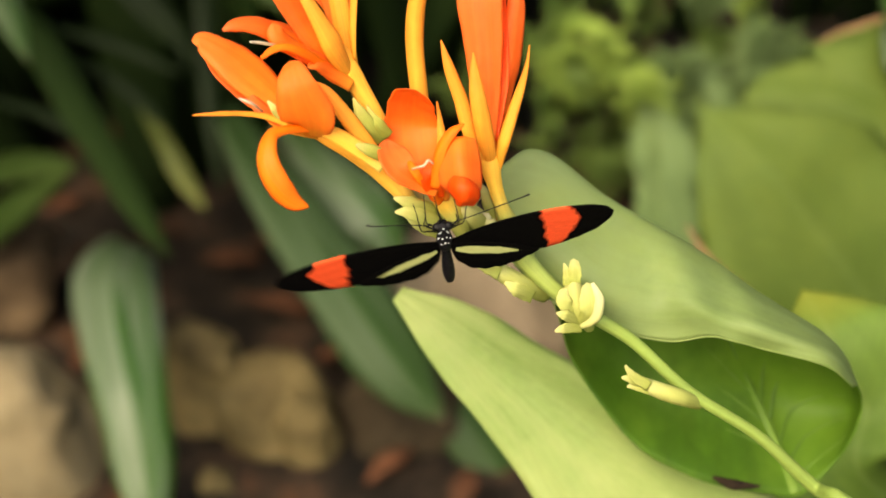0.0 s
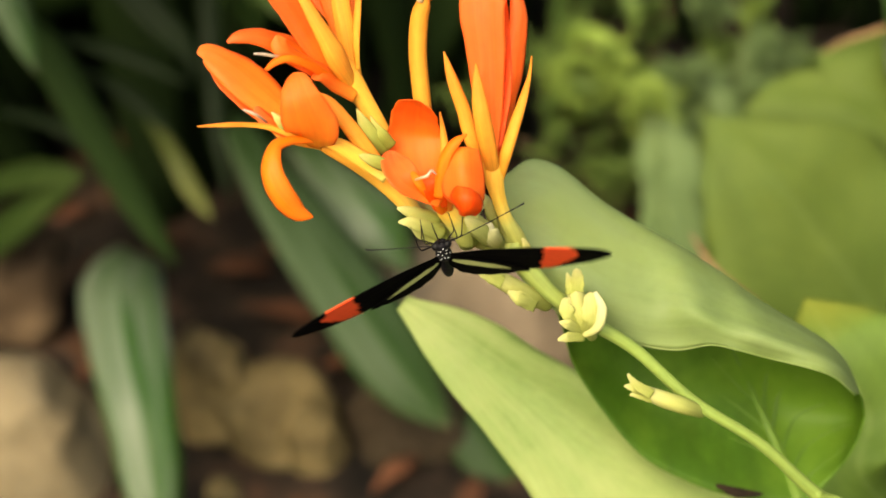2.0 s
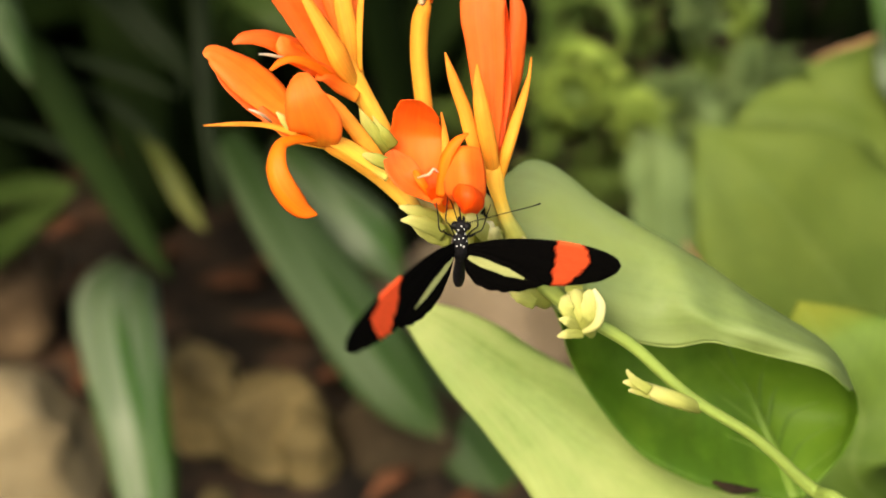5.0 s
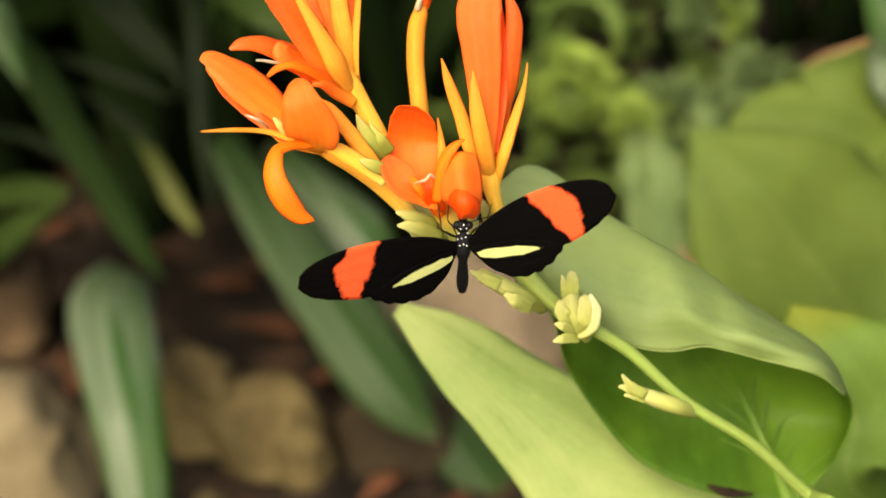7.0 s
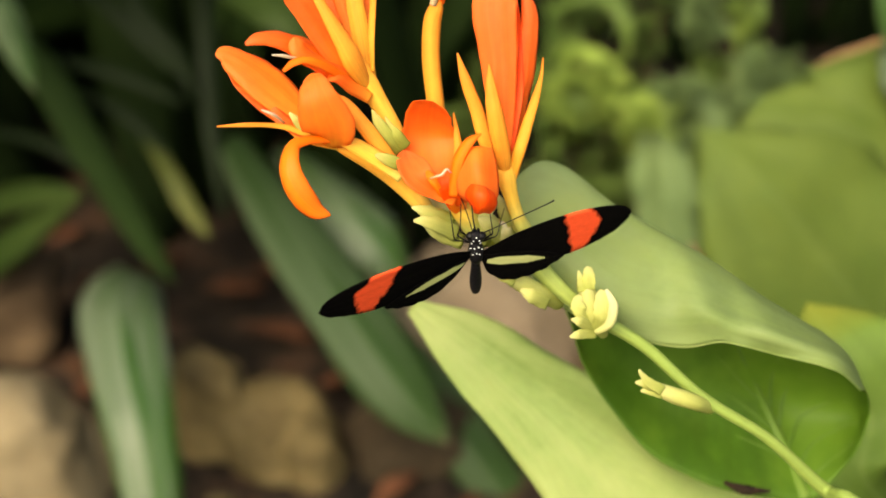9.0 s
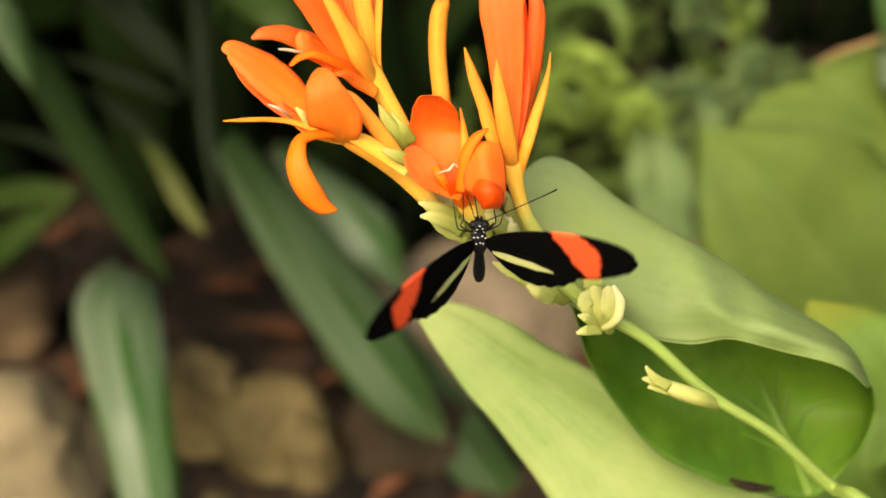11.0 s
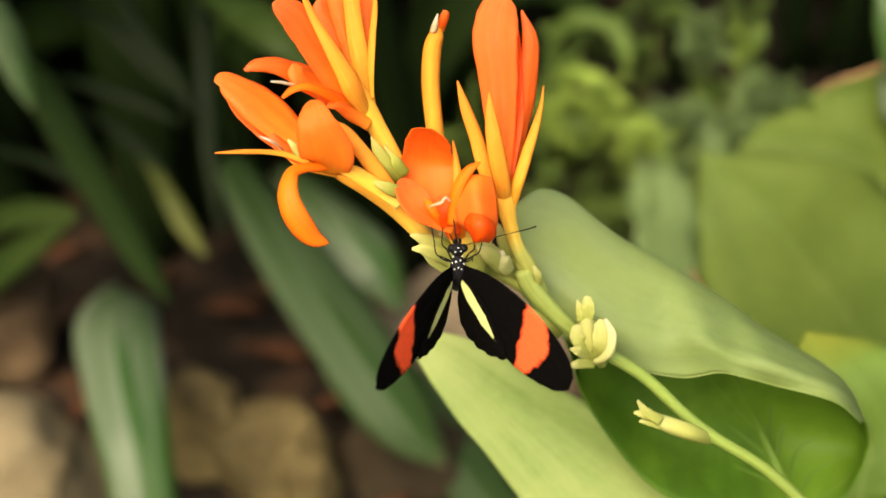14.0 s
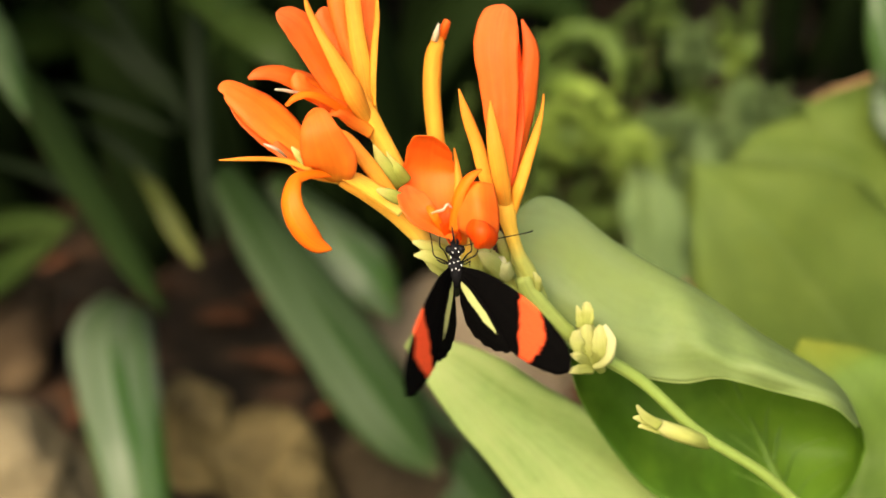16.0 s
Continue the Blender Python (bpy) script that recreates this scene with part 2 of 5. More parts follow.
rust_mat = grainy("rust_rim", ((0.3, (0.16, 0.09, 0.04)), (0.7, (0.34, 0.2, 0.11))), 90, 0.8, 0.3)
bark_stone_mat = grainy("umber_stone", ((0.25, (0.015, 0.0106, 0.00564)), (0.5, (0.0282, 0.02, 0.0113)), (0.75, (0.049, 0.0358, 0.0207))), 20, 0.85, 0.5)
gap_mat = grainy("leaf_gap", ((0.3, (0.006, 0.004, 0.003)), (0.7, (0.03, 0.018, 0.01))), 200, 0.8, 0.4, 700)


def black_mat(name, rough, blue=0.0):
    n = Nodes(name)
    ob = n.coord.outputs["Object"]
    hair = n.noise(ob, 1800, 4)
    return n.finish(n.ramp(hair, ((0.3, (0.002, 0.002, 0.002)), (0.75, (0.008, 0.007, 0.007 + blue)))), rough, n.bump(hair, 0.4, 0.0003), 0, 0.15)


body_mat = black_mat("black_fur", 0.7, 0.003)
leg_mat = black_mat("black_leg", 0.45)
dot_mat = grainy("white_scale", ((0.3, (0.55, 0.55, 0.55)), (0.7, (0.75, 0.75, 0.73))), 300, 0.6, 0.2, 900)


def wing_mat(name, hind):
    """Velvet black scales with the pigment patches of a postman butterfly: red across the forewing, yellow along the hindwing."""
    n = Nodes(name)
    x, y, _ = n.split(n.stretch(n.coord.outputs["Object"], (100, 100, 100)))
    x = n.math("ABSOLUTE", x)
    rag = n.math("MULTIPLY", n.math("SUBTRACT", n.noise(n.coord.outputs["Object"], 520, 3), 0.5), 0.26)
    scales = n.noise(n.stretch(n.coord.outputs["Object"], (900, 3200, 900)), 1.0, 3)
    black = n.ramp(scales, ((0.3, (0.0009, 0.0008, 0.0008)), (0.8, (0.0035, 0.003, 0.0028))))
    if hind:
        mid = n.math("MULTIPLY_ADD", x, -0.27, -0.2)
        off = n.math("ABSOLUTE", n.math("SUBTRACT", y, mid))
        half = n.math("MINIMUM", n.math("MULTIPLY_ADD", x, 0.2, 0.045), n.math("MINIMUM", 0.118, n.math("MULTIPLY_ADD", x, -0.2, 0.32)))
        half = n.math("MULTIPLY", half, n.math("MULTIPLY", n.math("LESS_THAN", x, 1.43), n.math("GREATER_THAN", x, 0.1)))
        inside = n.math("SUBTRACT", n.math("MULTIPLY_ADD", rag, 0.2, half), off)
        patch, soft = (0.5, 0.52, 0.21), 40.0
    else:
        a = n.math("SUBTRACT", x, n.math("MULTIPLY_ADD", y, -0.28, 1.86))
        edge = n.math("MULTIPLY_ADD", n.math("MAXIMUM", y, 0.0), -0.8, n.math("MULTIPLY_ADD", n.math("MINIMUM", y, 0.0), 0.42, 2.76))
        b = n.math("SUBTRACT", edge, x)
        inside = n.math("MINIMUM", n.math("ADD", a, rag), n.math("ADD", b, n.math("MULTIPLY", rag, 1.2)))
        patch, soft = (0.92, 0.1, 0.035), 11.0
    fac = n.math("MULTIPLY", inside, soft)
    fac.node.use_clamp = True
    tone = n.mix(1.0, patch, n.ramp(scales, ((0.25, (0.82, 0.8, 0.8)), (0.7, (1, 1, 1)))), "MULTIPLY")
    return n.finish(n.mix(fac, black, tone), 0.9, n.bump(scales, 0.25, 0.0001), 0, 0.025)


fore_mat, hind_mat = wing_mat("forewing", False), wing_mat("hindwing", True)


# ---- mesh helpers ----
ORIGIN = {}


def thing(name, base, label, category, group="", kind=""):
    """An Empty at a thing's base, which parents its parts."""
    ob = tagged(new(name), label, category, group, kind)
    ob.location = base
    ob.empty_display_size = 0.01
    ORIGIN[ob] = Vector(base)
    return ob


def part(name, bm, material, parent, label=""):
    """One mesh object out of world-space geometry, under a thing or a part."""
    o = ORIGIN.get(parent, Vector((0, 0, 0)))
    bmesh.ops.translate(bm, verts=bm.verts, vec=-o)
    me = bpy.data.meshes.new(name)
    bm.to_mesh(me)
    bm.free()
    me.materials.append(material)
    me.polygons.foreach_set("use_smooth", [True] * len(me.polygons))
    ob = new(name, me)
    ob.parent = parent
    ORIGIN[ob] = o
    return tagged(ob, label)


def solo(name, bm, material, label, category, group="", kind=""):
    """A thing of one mesh; its origin is the mean of its lowest points."""
    low = min(v.co.z for v in bm.verts)
    mid = sum((v.co for v in bm.verts), Vector()) / len(bm.verts)
    base = Vector((mid.x, mid.y, low))
    bmesh.ops.translate(bm, verts=bm.verts, vec=-base)
    me = bpy.data.meshes.new(name)
    bm.to_mesh(me)
    bm.free()
    me.materials.append(material)
    me.polygons.foreach_set("use_smooth", [True] * len(me.polygons))
    ob = tagged(new(name, me), label, category, group, kind)
    ob.location = base
    return ob


def spline(points, n):
    """n points evenly in parameter along a Catmull-Rom curve; works on vectors of any length."""
    p = np.array([[q] if isinstance(q, (int, float)) else list(q) for q in points], float)
    p = np.vstack([2 * p[0] - p[1], p, 2 * p[-1] - p[-2]])
    out = []
    for u in np.linspace(0, len(points) - 1, n):
        i = min(int(u), len(points) - 2)
        f = u - i
        a, b, c, d = p[i:i + 4]
        out.append(0.5 * (2 * b + (c - a) * f + (2 * a - 5 * b + 4 * c - d) * f * f + (3 * b - a - 3 * c + d) * f ** 3))
    return np.array(out)


def unit(v):
    return v / (np.linalg.norm(v, axis=-1, keepdims=True) + 1e-12)


def shell(grid, thick, bm=None, two=False):
    """A sheet of real thickness over a grid of points, with a UV map: x along the rows, y across."""
    bm = bm or bmesh.new()
    uv = bm.loops.layers.uv.verify()
    n, m, _ = grid.shape
    nor = unit(np.cross(np.gradient(grid, axis=0), np.gradient(grid, axis=1)))
    sides = []
    for s in (0.5, -0.5):
        sides.append([[bm.verts.new(Vector(grid[i, j] + s * thick * nor[i, j])) for j in range(m)] for i in range(n)])

    def quad(vs, at, index=0):
        try:
            f = bm.faces.new(vs)
        except ValueError:
            return
        f.material_index = index
        for loop, (i, j) in zip(f.loops, at):
            loop[uv].uv = (i / (n - 1), j / (m - 1))

    for i in range(n - 1):
        for j in range(m - 1):
            at = [(i, j), (i + 1, j), (i + 1, j + 1), (i, j + 1)]
            quad([sides[0][a][b] for a, b in at], at)
            quad([sides[1][a][b] for a, b in at[::-1]], at[::-1], 1 if two else 0)
    rim = [(i, 0) for i in range(n)] + [(n - 1, j) for j in range(1, m)] + [(i, m - 1) for i in range(n - 2, -1, -1)] + [(0, j) for j in range(m - 2, 0, -1)]
    for p, q in zip(rim, rim[1:] + rim[:1]):
        at = [p, q, q, p]
        quad([sides[0][p[0]][p[1]], sides[1][p[0]][p[1]], sides[1][q[0]][q[1]], sides[0][q[0]][q[1]]], [p, p, q, q])
    return bm


TOWARDS = np.array(TILT.to_3x3() @ Vector((0, 0, 1)))


def blade(points, halves, cup=0.0, face=None, side=None, thick=0.014, wave=0.0, waves=3.0, n=34, m=11, fold=0.0, seed=0, notch=0.0, bm=None, tip=0.16, ripple=0.05, rag=0.014):
    """A petal or leaf along a curve. halves: half widths in cm along it; cup: how far the edges bend back
    (or, below 0, forward) in half widths; face: the way it faces, or side: its way across, one or several along it."""
    c = spline(points, n)
    t = unit(np.gradient(c, axis=0))
    h = np.maximum(spline(halves, n)[:, 0], 0.004) / 100
    if tip and halves[-1] > 0.035:
        h *= np.sqrt(np.clip(1 - np.clip((np.linspace(0, 1, n) - 1 + tip) / tip, 0, 0.998) ** 2, 0, 1))
    if side is not None:
        s = spline(side, n) if not isinstance(side[0], (int, float)) else np.tile(np.array(side, float), (n, 1))
        s = np.array([list(TILT.to_3x3() @ Vector(q)) for q in s])
        s = unit(s - (s * t).sum(1, keepdims=True) * t)
    else:
        f = np.tile(TOWARDS, (n, 1)) if face is None else np.array([list(TILT.to_3x3() @ Vector(q)) for q in (spline(face, n) if not isinstance(face[0], (int, float)) else np.tile(np.array(face, float), (n, 1)))])
        s = unit(np.cross(t, f))
    nor = np.cross(s, t)
    u = np.linspace(0, 1, n)
    grid = np.zeros((n, m, 3))
    rng = np.random.RandomState(seed)
    ph = rng.rand(4) * 6.28
    for j, v in enumerate(np.linspace(-1, 1, m)):
        edge = 1 + rag * abs(v) * (np.sin(u * 23 + ph[0] + 2 * v) + 0.7 * np.sin(u * 51 + ph[3] + 3 * v))
        bumps = np.array([noise.noise(Vector((3.2 * q, 1.4 * v, seed * 1.7))) + 0.5 * noise.noise(Vector((8 * q, 3.5 * v, seed * 2.9))) for q in u])
        lift = -cup * h * v * v - fold * h * abs(v) + ripple * h * (bumps * 1.6 + 0.35 * math.sin(9 * v + ph[2])) + wave * h * v * v * np.sin(waves * 6.28 * u + ph[1] + (v > 0) * ph[2])
        grid[:, j] = c + s * (h * v * edge)[:, None] + nor * lift[:, None]
        grid[:, j] += t * (notch * h * (1 - abs(v)) * -1 * (u ** 6))[:, None]
    return shell(grid, thick / 100, bm)


def tube(points, radii, seg=10, n=20, bm=None, flat=1.0):
    """A round, tapered tube along a curve, radii in cm, with rounded ends and a UV map."""
    bm = bm or bmesh.new()
    uv = bm.loops.layers.uv.verify()
    c = spline(points, n)
    r = np.maximum(spline(radii, n)[:, 0], 0.001) / 100
    t = unit(np.gradient(c, axis=0))
    a = unit(np.cross(t[0], TOWARDS + np.array([0.013, 0.02, 0.007])))
    rings = []
    for i in range(n):
        a = unit(a - (a @ t[i]) * t[i])
        b = np.cross(t[i], a)
        rings.append([bm.verts.new(Vector(c[i] + r[i] * (math.cos(k) * a + flat * math.sin(k) * b))) for k in np.arange(seg) * 2 * math.pi / seg])
    for i in range(n - 1):
        for k in range(seg):
            f = bm.faces.new((rings[i][k], rings[i][(k + 1) % seg], rings[i + 1][(k + 1) % seg], rings[i + 1][k]))
            for loop, (p, q) in zip(f.loops, ((i, k), (i, k + 1), (i + 1, k + 1), (i + 1, k))):
                loop[uv].uv = (p / (n - 1), q / seg)
    for ring, tip, s in ((rings[0], c[0] - t[0] * r[0] * 0.5, 1), (rings[-1], c[-1] + t[-1] * r[-1] * 0.5, -1)):
        v = bm.verts.new(Vector(tip))
        for k in range(seg):
            f = bm.faces.new((v, ring[(k + 1) % seg], ring[k])[::s])
            for loop in f.loops:
                loop[uv].uv = (0.0 if s == 1 else 1.0, k / seg)
    return bm


def net_grid(rows, n=40, m=40, ripple=0.0):
    """A smooth grid through a coarse net of points, slightly buckled."""
    across = np.array([spline(r, m) for r in rows])
    grid = np.stack([spline(list(across[:, j]), n) for j in range(m)], 1)
    if ripple:
        nor = unit(np.cross(np.gradient(grid, axis=0), np.gradient(grid, axis=1)))
        for i in range(n):
            for j in range(m):
                p = Vector((grid[i, j][0] * 38 + grid[i, j][2] * 26, grid[i, j][1] * 60, grid[i, j][2] * 60))
                grid[i, j] += nor[i, j] * ripple / 100 * (noise.noise(p) + 0.4 * noise.noise(p * 3))
    return grid


def lump(center, size, seed, sub=4, rough=0.25, squash=None):
    """A weathered stone."""
    bm = bmesh.new()
    bmesh.ops.create_icosphere(bm, subdivisions=sub, radius=1)
    off = Vector((seed * 7.3, seed * 3.1, seed * 1.7))
    rnd = random.Random(seed)
    cuts = [(Vector((rnd.uniform(-1, 1), rnd.uniform(-1, 1), rnd.uniform(-0.6, 1))).normalized(), rnd.uniform(0.62, 0.9)) for _ in range(9)]
    for v in bm.verts:
        d = v.co.normalized()
        d = d * min([1.0] + [h / d.dot(c) for c, h in cuts if d.dot(c) > 0.05])
        k = 1 + rough * noise.noise(d * 1.3 + off) + rough * 0.45 * noise.noise(d * 3.1 + off) + rough * 0.15 * noise.noise(d * 9 + off)
        p = d * k
        p = Vector((math.copysign(abs(p.x) ** 0.8, p.x), math.copysign(abs(p.y) ** 0.8, p.y), math.copysign(abs(p.z) ** 0.75, p.z)))
        v.co = Vector(center) + Vector((p.x * size[0], p.y * size[1], p.z * size[2]))
    return bm


# ---- ground ----
def ground():
    bm = bmesh.new()
    edges = [-300, -40, -12, -4, -1.6] + [(-100 + 4 * i) / 100 for i in range(61)] + [2.2, 4, 12, 40, 300]
    vs = []
    for y in edges:
        row = []
        for x in edges:
            z = 0.012 * noise.noise(Vector((x * 9, y * 9, 0))) + 0.006 * noise.noise(Vector((x * 31, y * 31, 4)))
            row.append(bm.verts.new((x, y, z if abs(x) < 2 and abs(y) < 2 else 0)))
        vs.append(row)
    for i in range(len(edges) - 1):
        for j in range(len(edges) - 1):
            bm.faces.new((vs[i][j], vs[i][j + 1], vs[i + 1][j + 1], vs[i + 1][j]))
    ob = solo("ground", bm, soil_mat, "dark brown garden soil with leaf litter", "ground", kind="structure")
    return ob


ground()


# ---- stones in the bed ----
def stone(center, size, seed, material, label):
    return solo("stone", lump(center, size, seed), material, label, "stone", "stones in the bed")


stone(V(-22.92, -9.97, -50), (0.066, 0.05, 0.056), 1, slab_mat, "large flat tan stone half sunk in soil")
stone(V(-12, -6.34, -53), (0.022, 0.02, 0.032), 2, stone_mat, "small upright ochre stone beside a strap leaf")
stone(V(-8.89, -8.04, -53), (0.034, 0.026, 0.03), 13, stone_mat, "blocky ochre stone in dark soil")
stone(V(-6.83, -9.21, -52), (0.018, 0.02, 0.022), 4, stone_mat, "rounded tan stone leaning on another")
stone(V(-10.78, -11.95, -50), (0.011, 0.012, 0.011), 5, stone_mat, "small pale stone in dark soil")
stone(V(-2, -8.94, -55), (0.042, 0.035, 0.042), 6, bark_stone_mat, "large brown boulder under the canna")
stone(V(2.06, -3.71, -62), (0.075, 0.06, 0.05), 7, pink_stone_mat, "broad pinkish grey boulder")
stone(V(-23.5, -1.53, -62), (0.03, 0.03, 0.03), 8, brown_stone_mat, "small brown stone in shade")

# ---- the canna plant ----
plant = thing("canna_plant", (0.2, 0.1, 0.0), "flowering canna with orange blooms and pale green leaves", "plant")

# main stem, from the soil up to the flowers
stem = part("stem", tube([Vector((0.2, 0.1, -0.01)), Vector((0.19, 0.09, 0.12)), V(9.4, -6.29, -2.1), V(7.84, -5.11, -1.6), V(6.58, -3.99, -1.2), V(5.13, -3.07, -1), V(3.93, -2, -0.8), V(2.98, -1.41, -0.6), V(2.21, -0.86, -0.4), V(1.56, -0.18, -0.2), V(1.32, 0.23, 0)],
    (0.275, 0.252, 0.183, 0.149, 0.120, 0.126, 0.132, 0.149, 0.172, 0.206, 0.183), 14, 70), stem_mat, plant)
part("flower_stalk", tube([V(1.51, -0.15, -0.3), V(0.92, 0.21, -0.4), V(0.26, 0.49, -0.2), V(-0.27, 0.82, 0), V(-0.68, 1.3, -0.2)], (0.172, 0.195, 0.206, 0.172, 0.114), 12, 26), bract_mat, plant)

# bloom on the upper left
bloom = part("flower", tube([V(-0.85, 1.83, 0.3), V(-1.14, 2.19, 0.5), V(-1.35, 2.58, 0.7), V(-1.63, 3.05, 0.9), V(-1.88, 3.48, 1.1), V(-2.11, 3.88, 1.2), V(-2.38, 4.36, 1.25)], (0.128, 0.151, 0.173, 0.195, 0.217, 0.171, 0.045), 16, 30, flat=0.8), tube_mat, plant, "orange canna bloom with narrow yellow sepals")
part("petal", blade([V(-2.13, 3.57, 1.2), V(-2.46, 4.04, 1.5), V(-2.77, 4.53, 1.7), V(-3.04, 4.95, 1.9), V(-3.3, 5.22, 2.1), V(-3.64, 5.35, 2.3)], (0.148, 0.293, 0.325, 0.346, 0.311, 0.187), 0.2, (0.3, 0.2, 1), seed=201, n=40, m=15), red_petal_mat, bloom)
part("petal", blade([V(-2.45, 3.83, 1.2), V(-2.97, 4.06, 1.6), V(-3.36, 4.19, 2), V(-3.74, 4.23, 2.2), V(-4, 4.17, 2.3), V(-4.18, 4.06, 2.3)], (0.228, 0.337, 0.245, 0.177, 0.132, 0.033), 0.5, (0.1, 0.5, 1), seed=202), red_petal_mat, bloom)
part("petal", blade([V(-2.37, 3.62, 1.4), V(-2.8, 3.81, 1.9), V(-3.09, 3.98, 2.2), V(-3.25, 4.2, 2.2)], (0.136, 0.201, 0.221, 0.144), 0.45, (0.2, 0.5, 1), seed=203), petal_mat, bloom)
part("petal", blade([V(-2.23, 3.52, 1.5), V(-2.65, 3.7, 2.1), V(-2.97, 3.75, 2.4), V(-3.22, 3.68, 2.5), V(-3.43, 3.5, 2.5)], (0.158, 0.133, 0.088, 0.077, 0.033), 0.5, (0.2, 0.5, 1), seed=204), gold_petal_mat, bloom)
part("petal", blade([V(-2.16, 3.4, 1.4), V(-2.51, 3.58, 1.8), V(-2.79, 3.65, 1.9), V(-3, 3.68, 1.9)], (0.158, 0.157, 0.100, 0.022), 0.4, seed=205), red_petal_mat, bloom)
part("petal", blade([V(-1.76, 3.14, 1.2), V(-2.12, 3.36, 1.5), V(-2.4, 3.48, 1.8), V(-2.6, 3.4, 1.9)], (0.148, 0.180, 0.134, 0.056), 0.5, (0.1, 0.4, 1), seed=206), petal_mat, bloom)
part("petal", blade([V(-2.24, 4.61, 0.7), V(-2.5, 5.12, 0.6), V(-2.68, 5.44, 0.5), V(-2.81, 5.79, 0.5)], (0.069, 0.185, 0.255, 0.186), 0.4, (0.4, 0.2, 1), seed=207), red_petal_mat, bloom)
part("petal", blade([V(-1.91, 3.65, 1), V(-2.17, 4.56, 0.9), V(-2.37, 5.37, 0.9), V(-2.48, 6.32, 0.9), V(-2.57, 7.22, 0.8)], (0.114, 0.149, 0.218, 0.275, 0.184), 0.45, (0.2, 0, 1), seed=208), petal_mat, bloom)
part("petal", blade([V(-1.83, 3.68, 0.9), V(-1.89, 4.58, 0.8), V(-1.94, 5.43, 0.7), V(-2.01, 6.27, 0.6), V(-2.07, 7.14, 0.6)], (0.092, 0.138, 0.196, 0.231, 0.139), 0.35, (-0.3, 0, 1), seed=209), petal_mat, bloom)
part("sepal", blade([V(-1.83, 3.48, 1), V(-1.98, 4.39, 1.3), V(-2.11, 5.2, 1.4), V(-2.19, 6, 1.4), V(-2.26, 6.94, 1.3)], (0.160, 0.193, 0.170, 0.147, 0.034), 0.45, (0, 0, 1), seed=210), sepal_mat, bloom)
part("sepal", blade([V(-1.71, 3.09, 0.8), V(-1.87, 3.44, 1.35), V(-2.06, 3.78, 1.8), V(-2.29, 4.18, 2), V(-2.55, 4.61, 2.1), V(-2.82, 5.08, 2.1), V(-3.02, 5.49, 2.1), V(-3.1, 5.78, 2.1)], (0.046, 0.159, 0.224, 0.178, 0.133, 0.089, 0.055, 0.011), 0.5, (0.3, 0.1, 1), seed=211, n=44, m=11), sepal_mat, bloom)
part("sepal", blade([V(-1.74, 3.63, 1.2), V(-1.77, 4.17, 1.4), V(-1.74, 4.84, 1.5), V(-1.69, 5.41, 1.5), V(-1.69, 6.09, 1.4)], (0.034, 0.068, 0.073, 0.056, 0.011), 0.5, (-0.4, 0, 1), seed=212, m=9), sepal_mat, bloom)
part("stamen", tube([V(-3.07, 3.77, 2.2), V(-3.29, 3.77, 2.5), V(-3.45, 3.79, 2.6), V(-3.62, 3.79, 2.7)], (0.02, 0.032, 0.03, 0.018), 8, 12), white_mat, bloom, "white stamen tip")
part("bract", blade([V(-1.21, 2.01, 1.1), V(-1.42, 2.26, 1.4), V(-1.6, 2.54, 1.5), V(-1.75, 2.85, 1.45)], (0.125, 0.158, 0.124, 0.011), 0.35, seed=213, m=9), green_bract_mat, bloom, "small green bract")
part("bract", blade([V(-1.06, 2.12, 1.1), V(-1.24, 2.31, 1.35), V(-1.37, 2.49, 1.4), V(-1.49, 2.72, 1.3)], (0.114, 0.125, 0.079, 0.011), 0.35, seed=214, m=9), green_bract_mat, bloom, "small green bract")

# bloom on the lower left
bloom = part("flower", tube([V(-0.62, 0.8, 0.4), V(-0.88, 1.12, 0.6), V(-1.31, 1.53, 0.9), V(-1.82, 1.86, 1.3), V(-2.29, 2.11, 1.6), V(-2.59, 2.23, 1.7)], (0.163, 0.197, 0.218, 0.193, 0.169, 0.067), 16, 30, flat=0.8), tube_mat, plant, "orange canna bloom with a curled lower lip")
part("petal", blade([V(-2.96, 2.64, 1.7), V(-3.46, 3.09, 1.9), V(-3.91, 3.46, 2), V(-4.31, 3.74, 2), V(-4.61, 3.91, 2), V(-4.8, 3.89, 2)], (0.224, 0.424, 0.434, 0.334, 0.222, 0.100), 0.22, (0.25, 0.5, 1), seed=215, n=40, m=15), petal_mat, bloom)
part("petal", blade([V(-3.11, 2.43, 1.5), V(-3.56, 2.76, 1.6), V(-3.98, 3.1, 1.6), V(-4.37, 3.43, 1.6), V(-4.61, 3.66, 1.65)], (0.113, 0.202, 0.214, 0.157, 0.034), 0.3, (0.3, 0.8, 1), seed=216), red_petal_mat, bloom)
part("petal", blade([V(-2.5, 2.06, 1.9), V(-2.55, 2.35, 2.5), V(-2.73, 2.86, 2.85), V(-2.82, 3.25, 2.8), V(-2.87, 3.44, 2.6)], (0.312, 0.515, 0.412, 0.272, 0.142), 0.2, (-0.1, 0.1, 1), seed=217, n=40, m=15, tip=0.08), petal_mat, bloom)
part("petal", blade([V(-2.86, 2.24, 2), V(-3.25, 2.47, 2.1), V(-3.52, 2.67, 2.1), V(-3.68, 2.9, 2)], (0.089, 0.144, 0.144, 0.056), 0.4, (0.2, 0.6, 1), seed=218), red_petal_mat, bloom)
